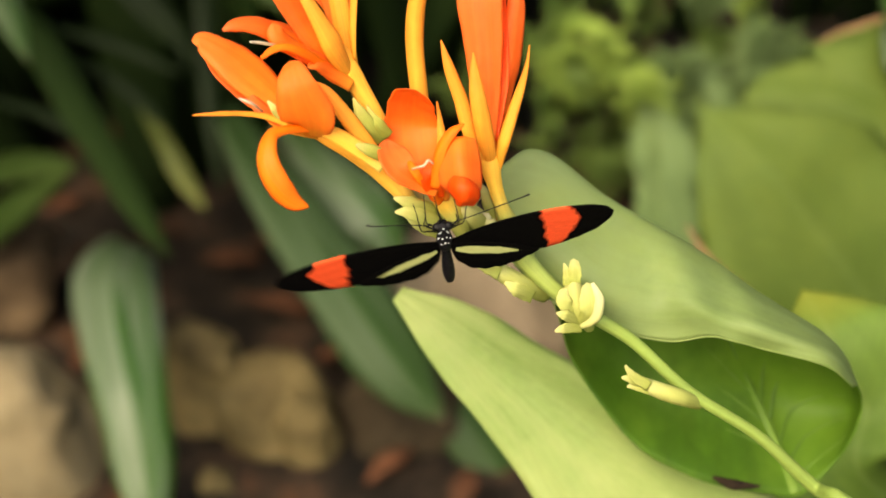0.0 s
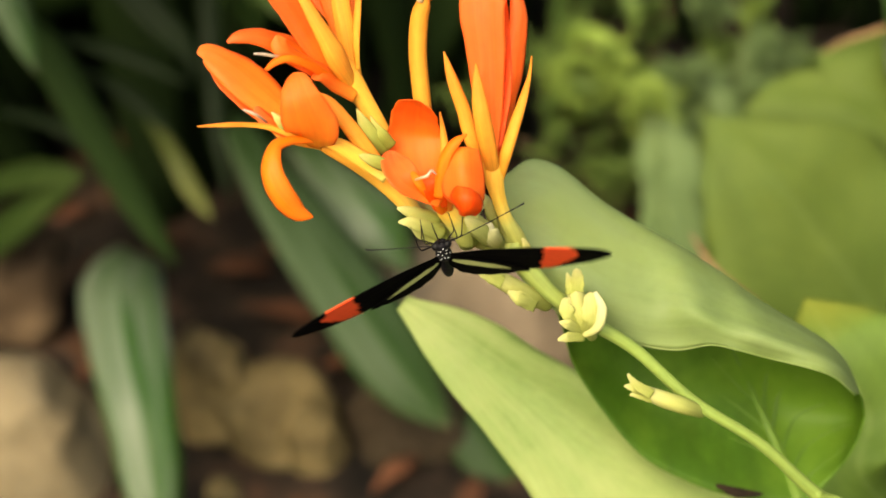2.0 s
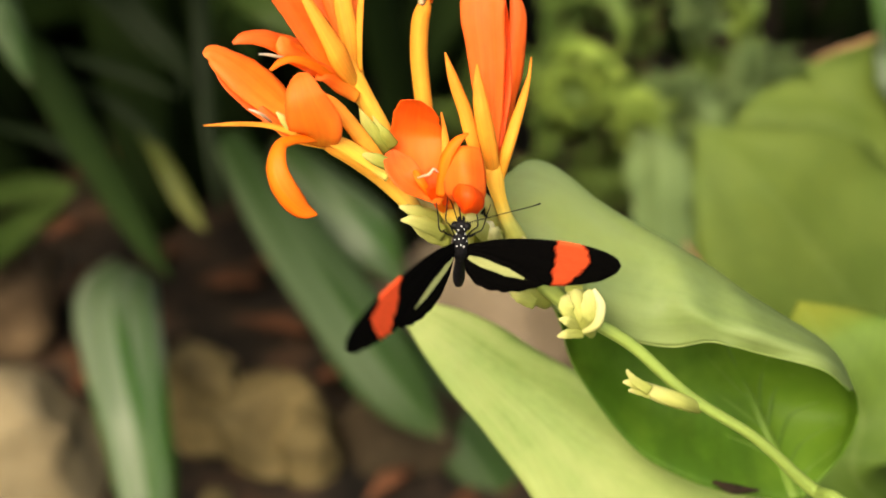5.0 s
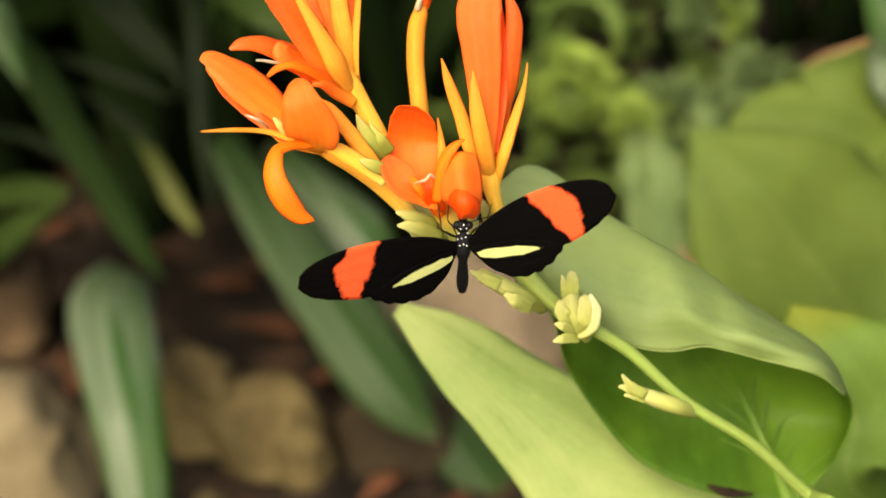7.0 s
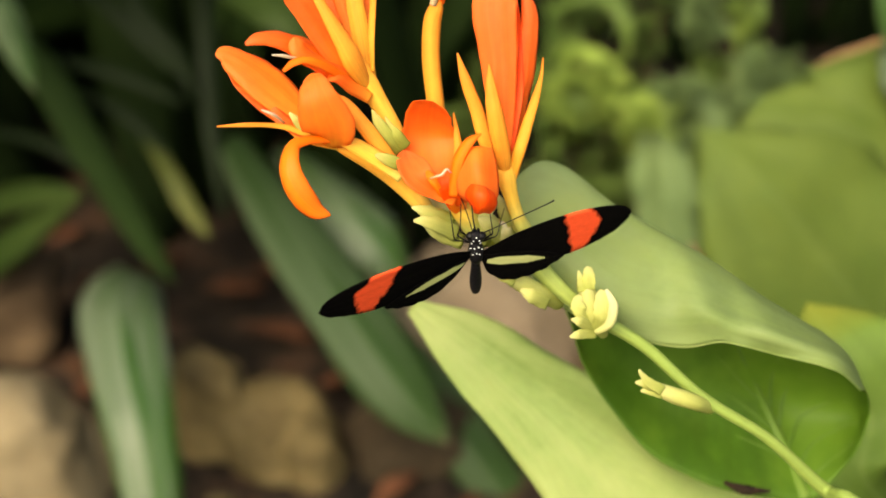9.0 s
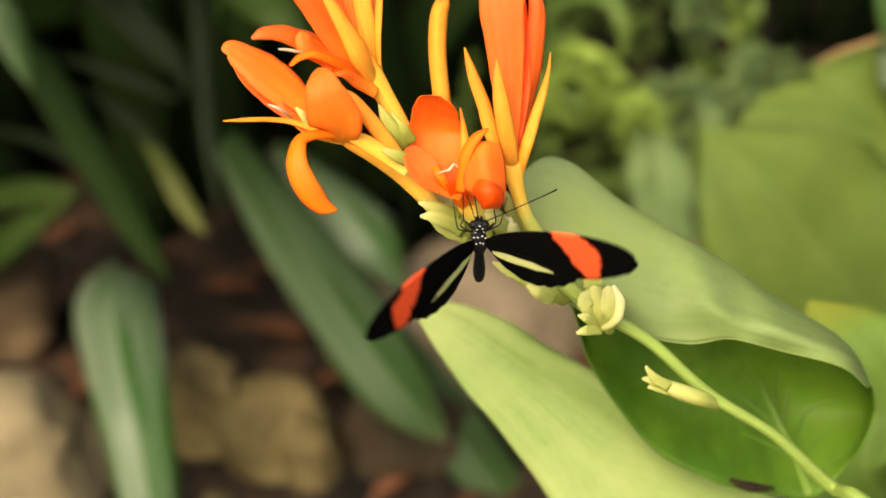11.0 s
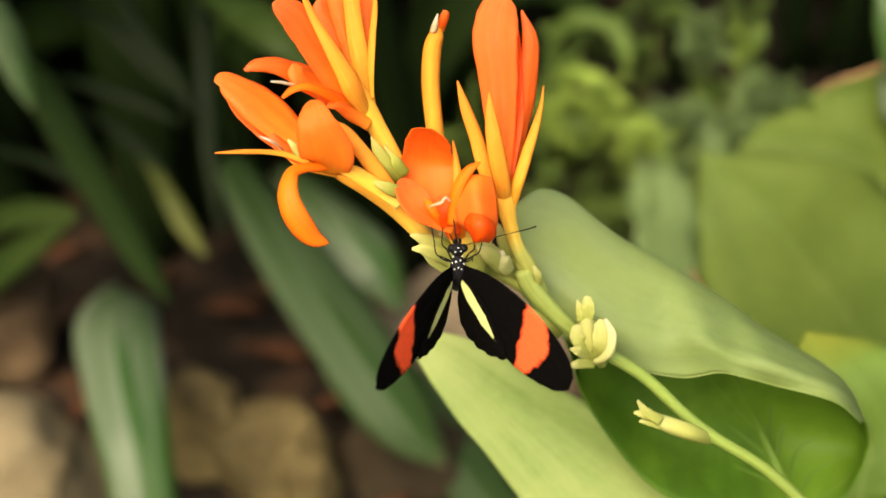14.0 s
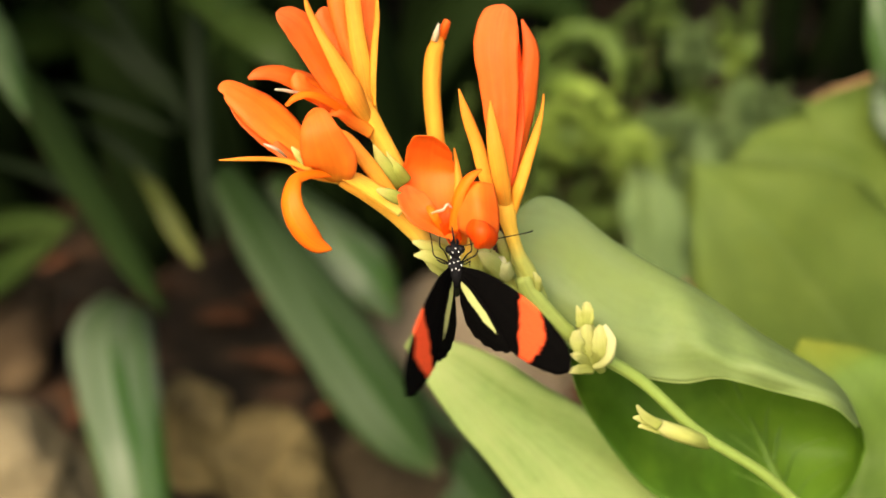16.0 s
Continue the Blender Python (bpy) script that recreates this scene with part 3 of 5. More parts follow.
part("petal", blade([V(-2.36, 2.25, 1.9), V(-2.68, 2.22, 2.2), V(-2.99, 2.17, 2.5), V(-3.23, 2.06, 2.7), V(-3.31, 1.76, 2.85), V(-3.26, 1.42, 2.9), V(-3.07, 1.07, 2.85), V(-2.81, 0.81, 2.7), V(-2.52, 0.7, 2.55)], (0.089, 0.088, 0.099, 0.142, 0.195, 0.233, 0.239, 0.196, 0.099), 0.42, (-0.3, 0.2, 1), seed=219, n=56, m=13, notch=0.5), gold_petal_mat, bloom)
part("sepal", blade([V(-2.85, 2.29, 2.1), V(-3.39, 2.45, 2.3), V(-3.81, 2.48, 2.5), V(-4.18, 2.46, 2.7), V(-4.68, 2.41, 2.8)], (0.089, 0.072, 0.060, 0.054, 0.011), 0.5, (0, 0.7, 1), seed=220, m=9), sepal_mat, bloom)
part("sepal", blade([V(-2.42, 2.08, 1.7), V(-2.85, 2.15, 2), V(-3.16, 2.25, 2.1), V(-3.43, 2.44, 2.1)], (0.056, 0.056, 0.044, 0.011), 0.5, (0, 0.7, 1), seed=221, m=7), sepal_mat, bloom)
part("sepal", blade([V(-1.34, 1.76, 1.4), V(-1.64, 2.16, 1.6), V(-1.96, 2.58, 1.7), V(-2.25, 2.95, 1.7), V(-2.43, 3.13, 1.7)], (0.147, 0.157, 0.146, 0.101, 0.011), 0.5, (0, 0, 1), seed=222, m=9), sepal_mat, bloom)
part("sepal", blade([V(-1.13, 1.53, 1.5), V(-1.66, 1.89, 1.75), V(-2.1, 2.13, 1.95), V(-2.45, 2.19, 2.1)], (0.158, 0.168, 0.145, 0.033), 0.5, (0, 0.3, 1), seed=223, m=9), tube_mat, bloom)
part("sepal", blade([V(-3.07, 2.39, 2.2), V(-3.2, 2.58, 2.3), V(-3.33, 2.72, 2.25)], (0.077, 0.077, 0.022), 0.4, (0, 0.3, 1), seed=224, n=16, m=7), bract_mat, bloom)
part("stamen", tube([V(-3.44, 2.53, 2.2), V(-3.57, 2.63, 2.5), V(-3.7, 2.69, 2.6), V(-3.84, 2.74, 2.6)], (0.022, 0.034, 0.03, 0.016), 8, 10), white_mat, bloom, "pale stamen tip")
part("bract", blade([V(-1.05, 1.68, 1.6), V(-1.37, 1.8, 1.85), V(-1.68, 1.91, 1.95)], (0.112, 0.123, 0.045), 0.4, seed=225, n=18, m=9), green_bract_mat, bloom, "small green bract")

# bloom in the middle, open towards the viewer
bloom = part("flower", tube([V(0.46, 0.23, 0.1), V(0.24, 0.62, 0.6), V(0.01, 0.92, 0.95), V(-0.19, 1.14, 1.1)], (0.211, 0.243, 0.229, 0.114), 16, 20, flat=0.9), yellow_tube_mat, plant, "open orange canna bloom with red throat")
part("petal", blade([V(-0.3, 1.09, 1.2), V(-0.53, 1.64, 0.9), V(-0.63, 2.27, 0.75), V(-0.62, 2.64, 0.95), V(-0.58, 2.87, 1.25), V(-0.54, 3, 1.55)], (0.159, 0.482, 0.530, 0.493, 0.443, 0.349), -0.25, seed=226, n=44, m=17, tip=0.07, ripple=0.02), throat_mat, bloom)
part("petal", blade([V(-0.11, 0.98, 1.6), V(-0.49, 1.22, 1.75), V(-0.81, 1.47, 1.85), V(-1, 1.76, 1.7), V(-1.09, 2.03, 1.45)], (0.079, 0.202, 0.302, 0.280, 0.124), -0.22, (0.3, 0, 1), seed=227, n=36, m=13), red_petal_mat, bloom)
part("petal", blade([V(-0.1, 0.9, 1.45), V(-0.21, 1.18, 1.75), V(-0.27, 1.38, 1.85), V(-0.3, 1.58, 1.75)], (0.124, 0.190, 0.179, 0.078), -0.25, seed=228), lip_mat, bloom, "deep red throat petal")
part("petal", blade([V(-0.33, 1.07, 1.7), V(-0.48, 1.3, 1.95), V(-0.59, 1.48, 1.95), V(-0.69, 1.63, 1.8)], (0.045, 0.078, 0.078, 0.034), 0.4, seed=229), gold_petal_mat, bloom)
part("petal", blade([V(-0.03, 0.86, 1.2), V(-0.02, 1.23, 1.5), V(0.1, 1.64, 1.55), V(0.28, 1.96, 1.45)], (0.137, 0.169, 0.180, 0.113), 0.4, (-0.3, 0, 1), seed=230), petal_mat, bloom)
part("petal", shell(net_grid([[V(0.04, 1.91, 1.5), V(0.35, 1.96, 1.55), V(0.6, 1.92, 1.5)], [V(-0.04, 1.99, 1.95), V(0.33, 2.05, 2.1), V(0.62, 2.02, 1.95)], [V(-0.08, 1.74, 2.05), V(0.34, 1.75, 2.3), V(0.71, 1.72, 2)], [V(-0.10, 1.43, 2.05), V(0.36, 1.41, 2.35), V(0.75, 1.41, 2)], [V(-0.06, 1.13, 1.95), V(0.39, 1.08, 2.25), V(0.74, 1.1, 1.95)], [V(0.08, 0.98, 1.7), V(0.41, 0.91, 2), V(0.67, 0.95, 1.75)]], 30, 16, 0.02), 0.00014), petal_mat, bloom)
part("petal_lip", shell(net_grid([[V(0.17, 1.32, 2.2), V(0.27, 1.29, 2.42), V(0.47, 1.25, 2.45), V(0.66, 1.13, 2.2)], [V(0.08, 1.15, 2.2), V(0.25, 1.12, 2.52), V(0.49, 1.09, 2.55), V(0.71, 1, 2.2)], [V(0.1, 1, 2.15), V(0.26, 0.96, 2.5), V(0.49, 0.94, 2.52), V(0.7, 0.87, 2.15)], [V(0.22, 0.84, 2.1), V(0.31, 0.8, 2.4), V(0.47, 0.81, 2.4), V(0.64, 0.78, 2.1)], [V(0.24, 0.76, 2), V(0.32, 0.71, 2.2), V(0.46, 0.73, 2.2), V(0.57, 0.72, 2)]], 24, 18, 0.03), 0.00014), lip_mat, bloom, "deep red rolled petal lip")
part("petal", blade([V(-0.18, 1.08, 1.9), V(-0.12, 1.56, 2.1), V(-0.01, 1.91, 2.2), V(0.18, 2.16, 2.25), V(0.4, 2.29, 2.2)], (0.100, 0.122, 0.122, 0.099, 0.022), 0.5, (-0.4, 0.3, 1), seed=234), gold_petal_mat, bloom)
part("sepal", blade([V(-0.09, 1.3, 0.9), V(-0.02, 1.87, 1), V(-0.05, 2.33, 1), V(-0.12, 2.82, 1)], (0.115, 0.103, 0.069, 0.011), 0.5, seed=235, m=9), sepal_mat, bloom)
part("petal", blade([V(-0.03, 0.81, 1.3), V(-0.17, 0.94, 1.55), V(-0.29, 1.07, 1.6)], (0.079, 0.101, 0.045), 0.3, seed=236, n=16), gold_petal_mat, bloom)
part("bract", blade([V(0.93, 0.2, 0.4), V(0.64, 0.5, 0.9), V(0.36, 0.71, 1.05)], (0.140, 0.172, 0.046), 0.4, seed=237, n=18, m=9), bract_mat, bloom, "pale green bract")
part("stamen", tube([V(-0.59, 1.43, 2.05), V(-0.47, 1.46, 2.25), V(-0.36, 1.49, 2.3), V(-0.28, 1.59, 2.3), V(-0.19, 1.53, 2.2)], (0.018, 0.026, 0.03, 0.026, 0.016), 8, 14), white_mat, bloom, "pale stamen")

# closed bud behind
bud = part("flower_bud", tube([V(-0.26, 1.88, 0), V(-0.42, 2.57, 0.2), V(-0.49, 3.15, 0.3), V(-0.57, 4.01, 0.4), V(-0.54, 4.7, 0.5), V(-0.46, 5, 0.6), V(-0.42, 5.15, 0.6)], (0.141, 0.175, 0.181, 0.186, 0.186, 0.156, 0.093), 16, 40, flat=1), bud_mat, plant, "closed yellow canna bud with red tip")
part("tip", blade([V(-0.38, 5.08, 0.6), V(-0.32, 5.28, 0.8), V(-0.25, 5.46, 0.9)], (0.081, 0.092, 0.069), 0.8, seed=238, n=14, m=9), red_petal_mat, bud, "withered red tip")
part("tip", blade([V(-0.53, 5.02, 0.8), V(-0.48, 5.19, 0.9), V(-0.43, 5.39, 0.9)], (0.069, 0.057, 0.011), 0.8, seed=239, n=14, m=7), white_mat, bud, "dry pale tip")

# tall bloom on the right
bloom = part("flower", tube([V(1.77, -0.24, -0.5), V(1.45, 0.29, 0), V(1.21, 0.68, 0.4), V(1.05, 1.11, 0.7), V(0.93, 1.58, 0.95), V(0.84, 2.17, 1.1)], (0.131, 0.165, 0.145, 0.150, 0.195, 0.114), 16, 30, flat=0.8), yellow_tube_mat, plant, "tall half-closed orange canna bloom")
part("petal", blade([V(0.89, 1.83, 1.05), V(0.84, 2.88, 1.2), V(0.79, 3.85, 1.3), V(0.71, 4.75, 1.4), V(0.76, 5.31, 1.3), V(0.9, 5.73, 1.15)], (0.114, 0.273, 0.374, 0.447, 0.420, 0.273), 0.22, (-0.1, 0, 1), seed=240, n=48, m=15, notch=0.12, tip=0.1), red_petal_mat, bloom)
part("petal", blade([V(1.05, 1.84, 0.9), V(1.2, 2.91, 0.9), V(1.35, 3.66, 0.9), V(1.46, 4.36, 0.9), V(1.47, 4.92, 0.9), V(1.27, 5.47, 0.9)], (0.115, 0.206, 0.264, 0.206, 0.172, 0.023), 0.5, (0.4, 0, 1), seed=241, n=36, m=13), red_petal_mat, bloom)
part("petal", blade([V(0.98, 2.04, 1), V(1.08, 3.19, 1), V(1.12, 4.24, 0.9), V(1.18, 5.2, 0.7)], (0.103, 0.206, 0.161, 0.046), -0.3, seed=242), lip_mat, bloom)
part("sepal", blade([V(0.82, 1.61, 0.95), V(0.54, 2.16, 1.25), V(0.35, 2.83, 1.4), V(0.12, 3.44, 1.55), V(-0.04, 3.95, 1.6)], (0.115, 0.136, 0.136, 0.101, 0.011), 0.5, (0.1, 0, 1), seed=243, m=9), sepal_mat, bloom)
part("sepal", blade([V(1, 1.27, 0.72), V(0.86, 1.92, 1.4), V(0.71, 2.6, 1.8), V(0.62, 3.19, 1.9), V(0.58, 3.68, 1.9)], (0.058, 0.158, 0.168, 0.112, 0.011), 0.5, (0, 0, 1), seed=244, m=11), sepal_mat, bloom)
part("sepal", blade([V(1, 1.39, 0.8), V(1.16, 1.97, 1.2), V(1.34, 2.54, 1.2), V(1.53, 3.12, 1.15), V(1.65, 3.55, 1.1), V(1.7, 3.92, 1.05)], (0.104, 0.125, 0.114, 0.080, 0.034, 0.009), 0.5, (-0.3, 0, 1), seed=245, m=9), sepal_mat, bloom)

# bracts and small green buds at the flower bases
for k, (pts, hs) in enumerate((
        ((V(-0.03, 0.35, 0.6), V(-0.4, 0.53, 1), V(-0.72, 0.63, 1.2), V(-0.94, 0.63, 1.2)), (0.154, 0.154, 0.110, 0.022)),
        ((V(-0.11, 0.62, 0.7), V(-0.52, 0.77, 1.1), V(-0.8, 0.86, 1.2), V(-0.97, 0.91, 1.2)), (0.154, 0.143, 0.088, 0.022)),
        ((V(0.07, 0.22, 0.4), V(-0.31, 0.33, 0.7), V(-0.57, 0.46, 0.9), V(-0.74, 0.61, 0.9)), (0.155, 0.144, 0.100, 0.022)),
        ((V(0.42, 0.1, 0.3), V(0.41, 0.5, 0.7), V(0.52, 0.78, 0.9), V(0.75, 0.95, 0.9)), (0.155, 0.177, 0.133, 0.022)),
        ((V(1.08, 0.28, 0.2), V(0.78, 0.51, 0.45), V(0.54, 0.68, 0.5), V(0.37, 0.77, 0.5)), (0.140, 0.163, 0.139, 0.035)),
        ((V(1.03, 0.46, 0.1), V(0.93, 0.75, 0.3), V(0.84, 1.04, 0.3), V(0.76, 1.22, 0.2)), (0.117, 0.117, 0.093, 0.023)),
        ((V(1.65, -0.12, -0.1), V(1.63, 0.13, 0.15), V(1.54, 0.32, 0.2)), (0.059, 0.082, 0.023)))):
    part("bract", blade(pts, hs, 0.3, seed=40 + k, n=18, m=7, ripple=0.1, rag=0.06), bract_mat, plant, "pale green bract")
part("bract", blade([V(1.07, 0.17, 0.3), V(0.93, 0.33, 0.6), V(0.85, 0.49, 0.65), V(0.91, 0.62, 0.6)], (0.140, 0.185, 0.162, 0.081), 0.35, seed=48, n=20, m=9, ripple=0.08, rag=0.04), pale_bract_mat, plant, "whitish rounded bract")
part("stalk_node", tube([V(1.64, -0.06, -0.3), V(1.38, 0.35, 0), V(1.2, 0.69, 0.2), V(1.11, 0.98, 0.3)], (0.154, 0.212, 0.164, 0.105), 14, 18, flat=0.8), bract_mat, plant, "pale yellow-green swelling under the bloom")


def pod(pts, radii, label, lobes):
    """A spent flower pod: a swollen base with a few dry lobes at its mouth."""
    p = part("seed_pod", tube(pts, radii, 14, 20), bract_mat, plant, label)
    for k, (lp, lh) in enumerate(lobes):
        part("lobe", blade(lp, lh, 0.16 if len(lp) == 4 else 0.2, seed=60 + k, n=20, m=9, ripple=0.16, rag=0.07), bract_mat, p)
    return p


pod((V(2.09, -1.04, -0.9), V(1.63, -0.82, -0.3), V(1.16, -0.56, 0), V(0.89, -0.42, 0)), (0.168, 0.190, 0.179, 0.101), "pale green seed pod lying along the stem",
    (((V(1.15, -0.58, 0.2), V(0.81, -0.42, 0.3), V(0.54, -0.28, 0.3)), (0.145, 0.111, 0.022)), ((V(1.85, -1.08, -0.2), V(1.49, -0.9, 0.2), V(1.24, -0.76, 0.2)), (0.134, 0.145, 0.033)), ((V(1.1, -0.5, 0), V(0.81, -0.33, 0), V(0.62, -0.37, 0)), (0.100, 0.089, 0.022))))
open_pod = pod((V(3.02, -1.72, -0.6), V(2.84, -1.42, -0.25), V(2.71, -1.13, -0.15), V(2.64, -0.81, -0.1), V(2.61, -0.5, -0.1)), (0.108, 0.189, 0.224, 0.177, 0.106), "open pale green seed pod with a cupped bract",
    (((V(2.55, -0.81, 0.05), V(2.5, -0.57, 0.1), V(2.45, -0.38, 0.05)), (0.117, 0.082, 0.012)),
     ((V(2.63, -0.76, 0.1), V(2.66, -0.51, 0.15), V(2.64, -0.29, 0.1)), (0.152, 0.129, 0.070)),
     ((V(2.84, -1.68, -0.3), V(2.96, -1.41, 0.2), V(2.97, -1.09, 0.25), V(2.9, -0.77, 0.15)), (0.119, 0.222, 0.222, 0.117)),
     ((V(2.73, -1.4, -0.1), V(2.5, -1.25, 0.1), V(2.44, -1.04, 0.1), V(2.53, -0.88, 0)), (0.094, 0.152, 0.141, 0.047)),
     ((V(2.84, -1.64, -0.3), V(2.55, -1.46, 0.1), V(2.4, -1.41, 0.2), V(2.28, -1.38, 0.15)), (0.095, 0.117, 0.082, 0.012)),
     ((V(2.84, -1.7, -0.3), V(2.55, -1.69, 0), V(2.4, -1.71, 0.1), V(2.26, -1.75, 0.1)), (0.095, 0.106, 0.082, 0.023))))
part("rim", blade([V(2.78, -1.67, 0.1), V(3.06, -1.48, 0.32), V(3.14, -1.1, 0.36), V(3, -0.77, 0.28)], (0.047, 0.093, 0.093, 0.035), 0.4, seed=67, n=24, m=7, ripple=0.1, rag=0.05), pale_bract_mat, open_pod, "whitish rim of the cupped bract")
pod((V(5.34, -3.32, -1.2), V(4.9, -3.15, -0.6), V(4.41, -2.98, -0.4), V(4.06, -2.82, -0.4)), (0.137, 0.171, 0.171, 0.114), "closed pale green seed pod",
    (((V(4.21, -2.89, -0.2), V(3.87, -2.68, 0), V(3.68, -2.44, 0.1)), (0.113, 0.090, 0.023)), ((V(4.2, -2.91, -0.3), V(3.83, -2.74, -0.1), V(3.63, -2.7, -0.1)), (0.113, 0.090, 0.023)), ((V(4.23, -2.97, -0.3), V(3.93, -2.89, -0.2), V(3.75, -2.89, -0.2)), (0.102, 0.079, 0.023))))

# the large leaf that curls round the stem, pale outside and deep green inside
FUNNEL = net_grid([
    [V(8.68, -3.01, -1.6), V(8.95, -3.06, -2.4), V(9.31, -3.36, -3.6), V(9.44, -3.76, -4.2), V(9.28, -4.14, -4)],
    [V(7.96, -2.52, -1), V(8.24, -2.28, -1.6), V(8.6, -2.21, -3.2), V(9.24, -3.66, -5), V(8.97, -4.8, -4.2)],
    [V(6.69, -2.18, -1), V(6.7, -1.68, -0.85), V(6.82, -1.06, -2.8), V(7.85, -3.41, -5.4), V(8.17, -5.67, -4.4)],
    [V(5.99, -1.99, -0.85), V(5.88, -1.38, -0.95), V(5.82, -0.32, -2.75), V(6.99, -3.38, -5.2), V(7.26, -5.63, -4.3)],
    [V(5.51, -1.91, -0.95), V(5.11, -1.05, -0.8), V(5.01, 0.16, -2.6), V(6.14, -3.25, -5), V(6.33, -5.46, -4.2)],
    [V(4.74, -2.01, -1.15), V(4.38, -0.98, -1.1), V(4.17, 0.62, -2.5), V(5.27, -2.97, -4.8), V(5.37, -5.11, -4.1)],
    [V(3.68, -1.81, -1.25), V(3.36, -0.7, -1), V(3.31, 1.17, -2.4), V(4.21, -2.58, -4.6), V(4.28, -4.44, -4)],
    [V(2.39, -1.26, -1.35), V(2.25, 0.13, -1.1), V(2.44, 1.83, -2.2), V(2.84, -1.5, -3.6), V(2.97, -2.76, -3.6)],
    [V(1.44, -0.34, -1.4), V(1.44, 0.6, -1.3), V(1.82, 2.02, -2), V(2.26, -0.11, -3.2), V(2.51, -1.48, -3.2)],
    [V(1, 0.49, -1.4), V(1.05, 0.96, -1.4), V(1.3, 1.7, -2), V(1.68, 0.51, -2.8), V(2.05, -0.48, -2.8)]], 72, 48, 0.05)
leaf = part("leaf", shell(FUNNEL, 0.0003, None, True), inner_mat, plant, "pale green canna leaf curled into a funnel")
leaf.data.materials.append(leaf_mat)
part("leaf_margin", tube([V(8.67, -3.01, -1.56), V(7.95, -2.52, -0.96), V(6.69, -2.18, -0.96), V(5.98, -1.99, -0.81), V(5.51, -1.91, -0.91), V(4.74, -2.02, -1.11), V(3.67, -1.81, -1.21), V(2.38, -1.27, -1.31)], (0.012, 0.014, 0.015, 0.016, 0.015, 0.014, 0.012, 0.008), 6, 90), under_mat, plant, "pale rolled leaf margin")


def funnel_at(u, v, lift):
    """A point just inside the curled leaf: u along it from its tip, v across it from the outer margin."""
    x, y = u * (FUNNEL.shape[0] - 1), v * (FUNNEL.shape[1] - 1)
    i, j = min(int(x), FUNNEL.shape[0] - 2), min(int(y), FUNNEL.shape[1] - 2)
    f, g = x - i, y - j
    p = (FUNNEL[i, j] * (1 - g) + FUNNEL[i, j + 1] * g) * (1 - f) + (FUNNEL[i + 1, j] * (1 - g) + FUNNEL[i + 1, j + 1] * g) * f
    return Vector(p + TOWARDS * lift / 100)


part("midrib", tube([funnel_at(0.36, 0.62, 0.0), funnel_at(0.31, 0.74, 0.02), funnel_at(0.27, 0.86, 0.03), funnel_at(0.24, 0.99, 0.03)], (0.02, 0.07, 0.11, 0.14), 10, 30, flat=0.45), vein_mat, plant, "raised pale green midrib")
for k, (u, v, du, dv) in enumerate(((0.25, 0.93, -0.17, -0.12), (0.26, 0.88, -0.16, -0.17), (0.275, 0.83, -0.14, -0.19), (0.29, 0.78, -0.12, -0.17), (0.25, 0.97, -0.17, -0.05), (0.27, 0.9, 0.2, -0.06), (0.285, 0.83, 0.2, -0.1), (0.3, 0.77, 0.17, -0.1))):
    part("side_vein", tube([funnel_at(u, v, 0.005), funnel_at(u + du * 0.35, v + dv * 0.5, 0.01), funnel_at(u + du * 0.7, v + dv * 0.85, 0.005), funnel_at(u + du, v + dv, -0.01)], (0.045, 0.035, 0.022, 0.008), 8, 18, flat=0.5), vein_mat, plant)
# A dark strip laid where only the shadowed gap between the two leaves shows.
part("dark_gap", blade([V(6.08, -5.23, -4), V(6.55, -5.39, -3.9), V(7.12, -5.42, -3.9)], (0.038, 0.114, 0.025), 0.2, wave=0.5, waves=2, n=16, m=7, seed=77), gap_mat, plant, "black-brown strip standing in for the dark gap between two leaves")
low_leaf = part("leaf", blade([V(-1.07, -1.14, -6), V(0.21, -2.08, -5.6), V(1.78, -3.38, -5.4), V(3.78, -5.18, -5.2), V(6.0, -7.0, -5.2), V(8.09, -8.64, -4), Vector((0.17, 0.09, 0.1))], (0.2, 0.83, 1.211, 1.777, 1.975, 1.448, 0.263), 0.12, (-0.2, 0.25, 1), wave=0.06, n=60, m=17, seed=70), under_mat, plant, "broad yellow-green canna leaf with fine side veins")

# ---- plants behind ----
def strap_plant(base, label, leaves):
    ob = thing("strap_plant", base, label, "plant", "strap-leaved plants")
    for k, (pts, hs, cup, face, mat) in enumerate(leaves):
        part("leaf", blade(pts, hs, cup, face, thick=0.08, n=30, m=9, seed=100 + k, fold=0.15), mat, ob)
    return ob


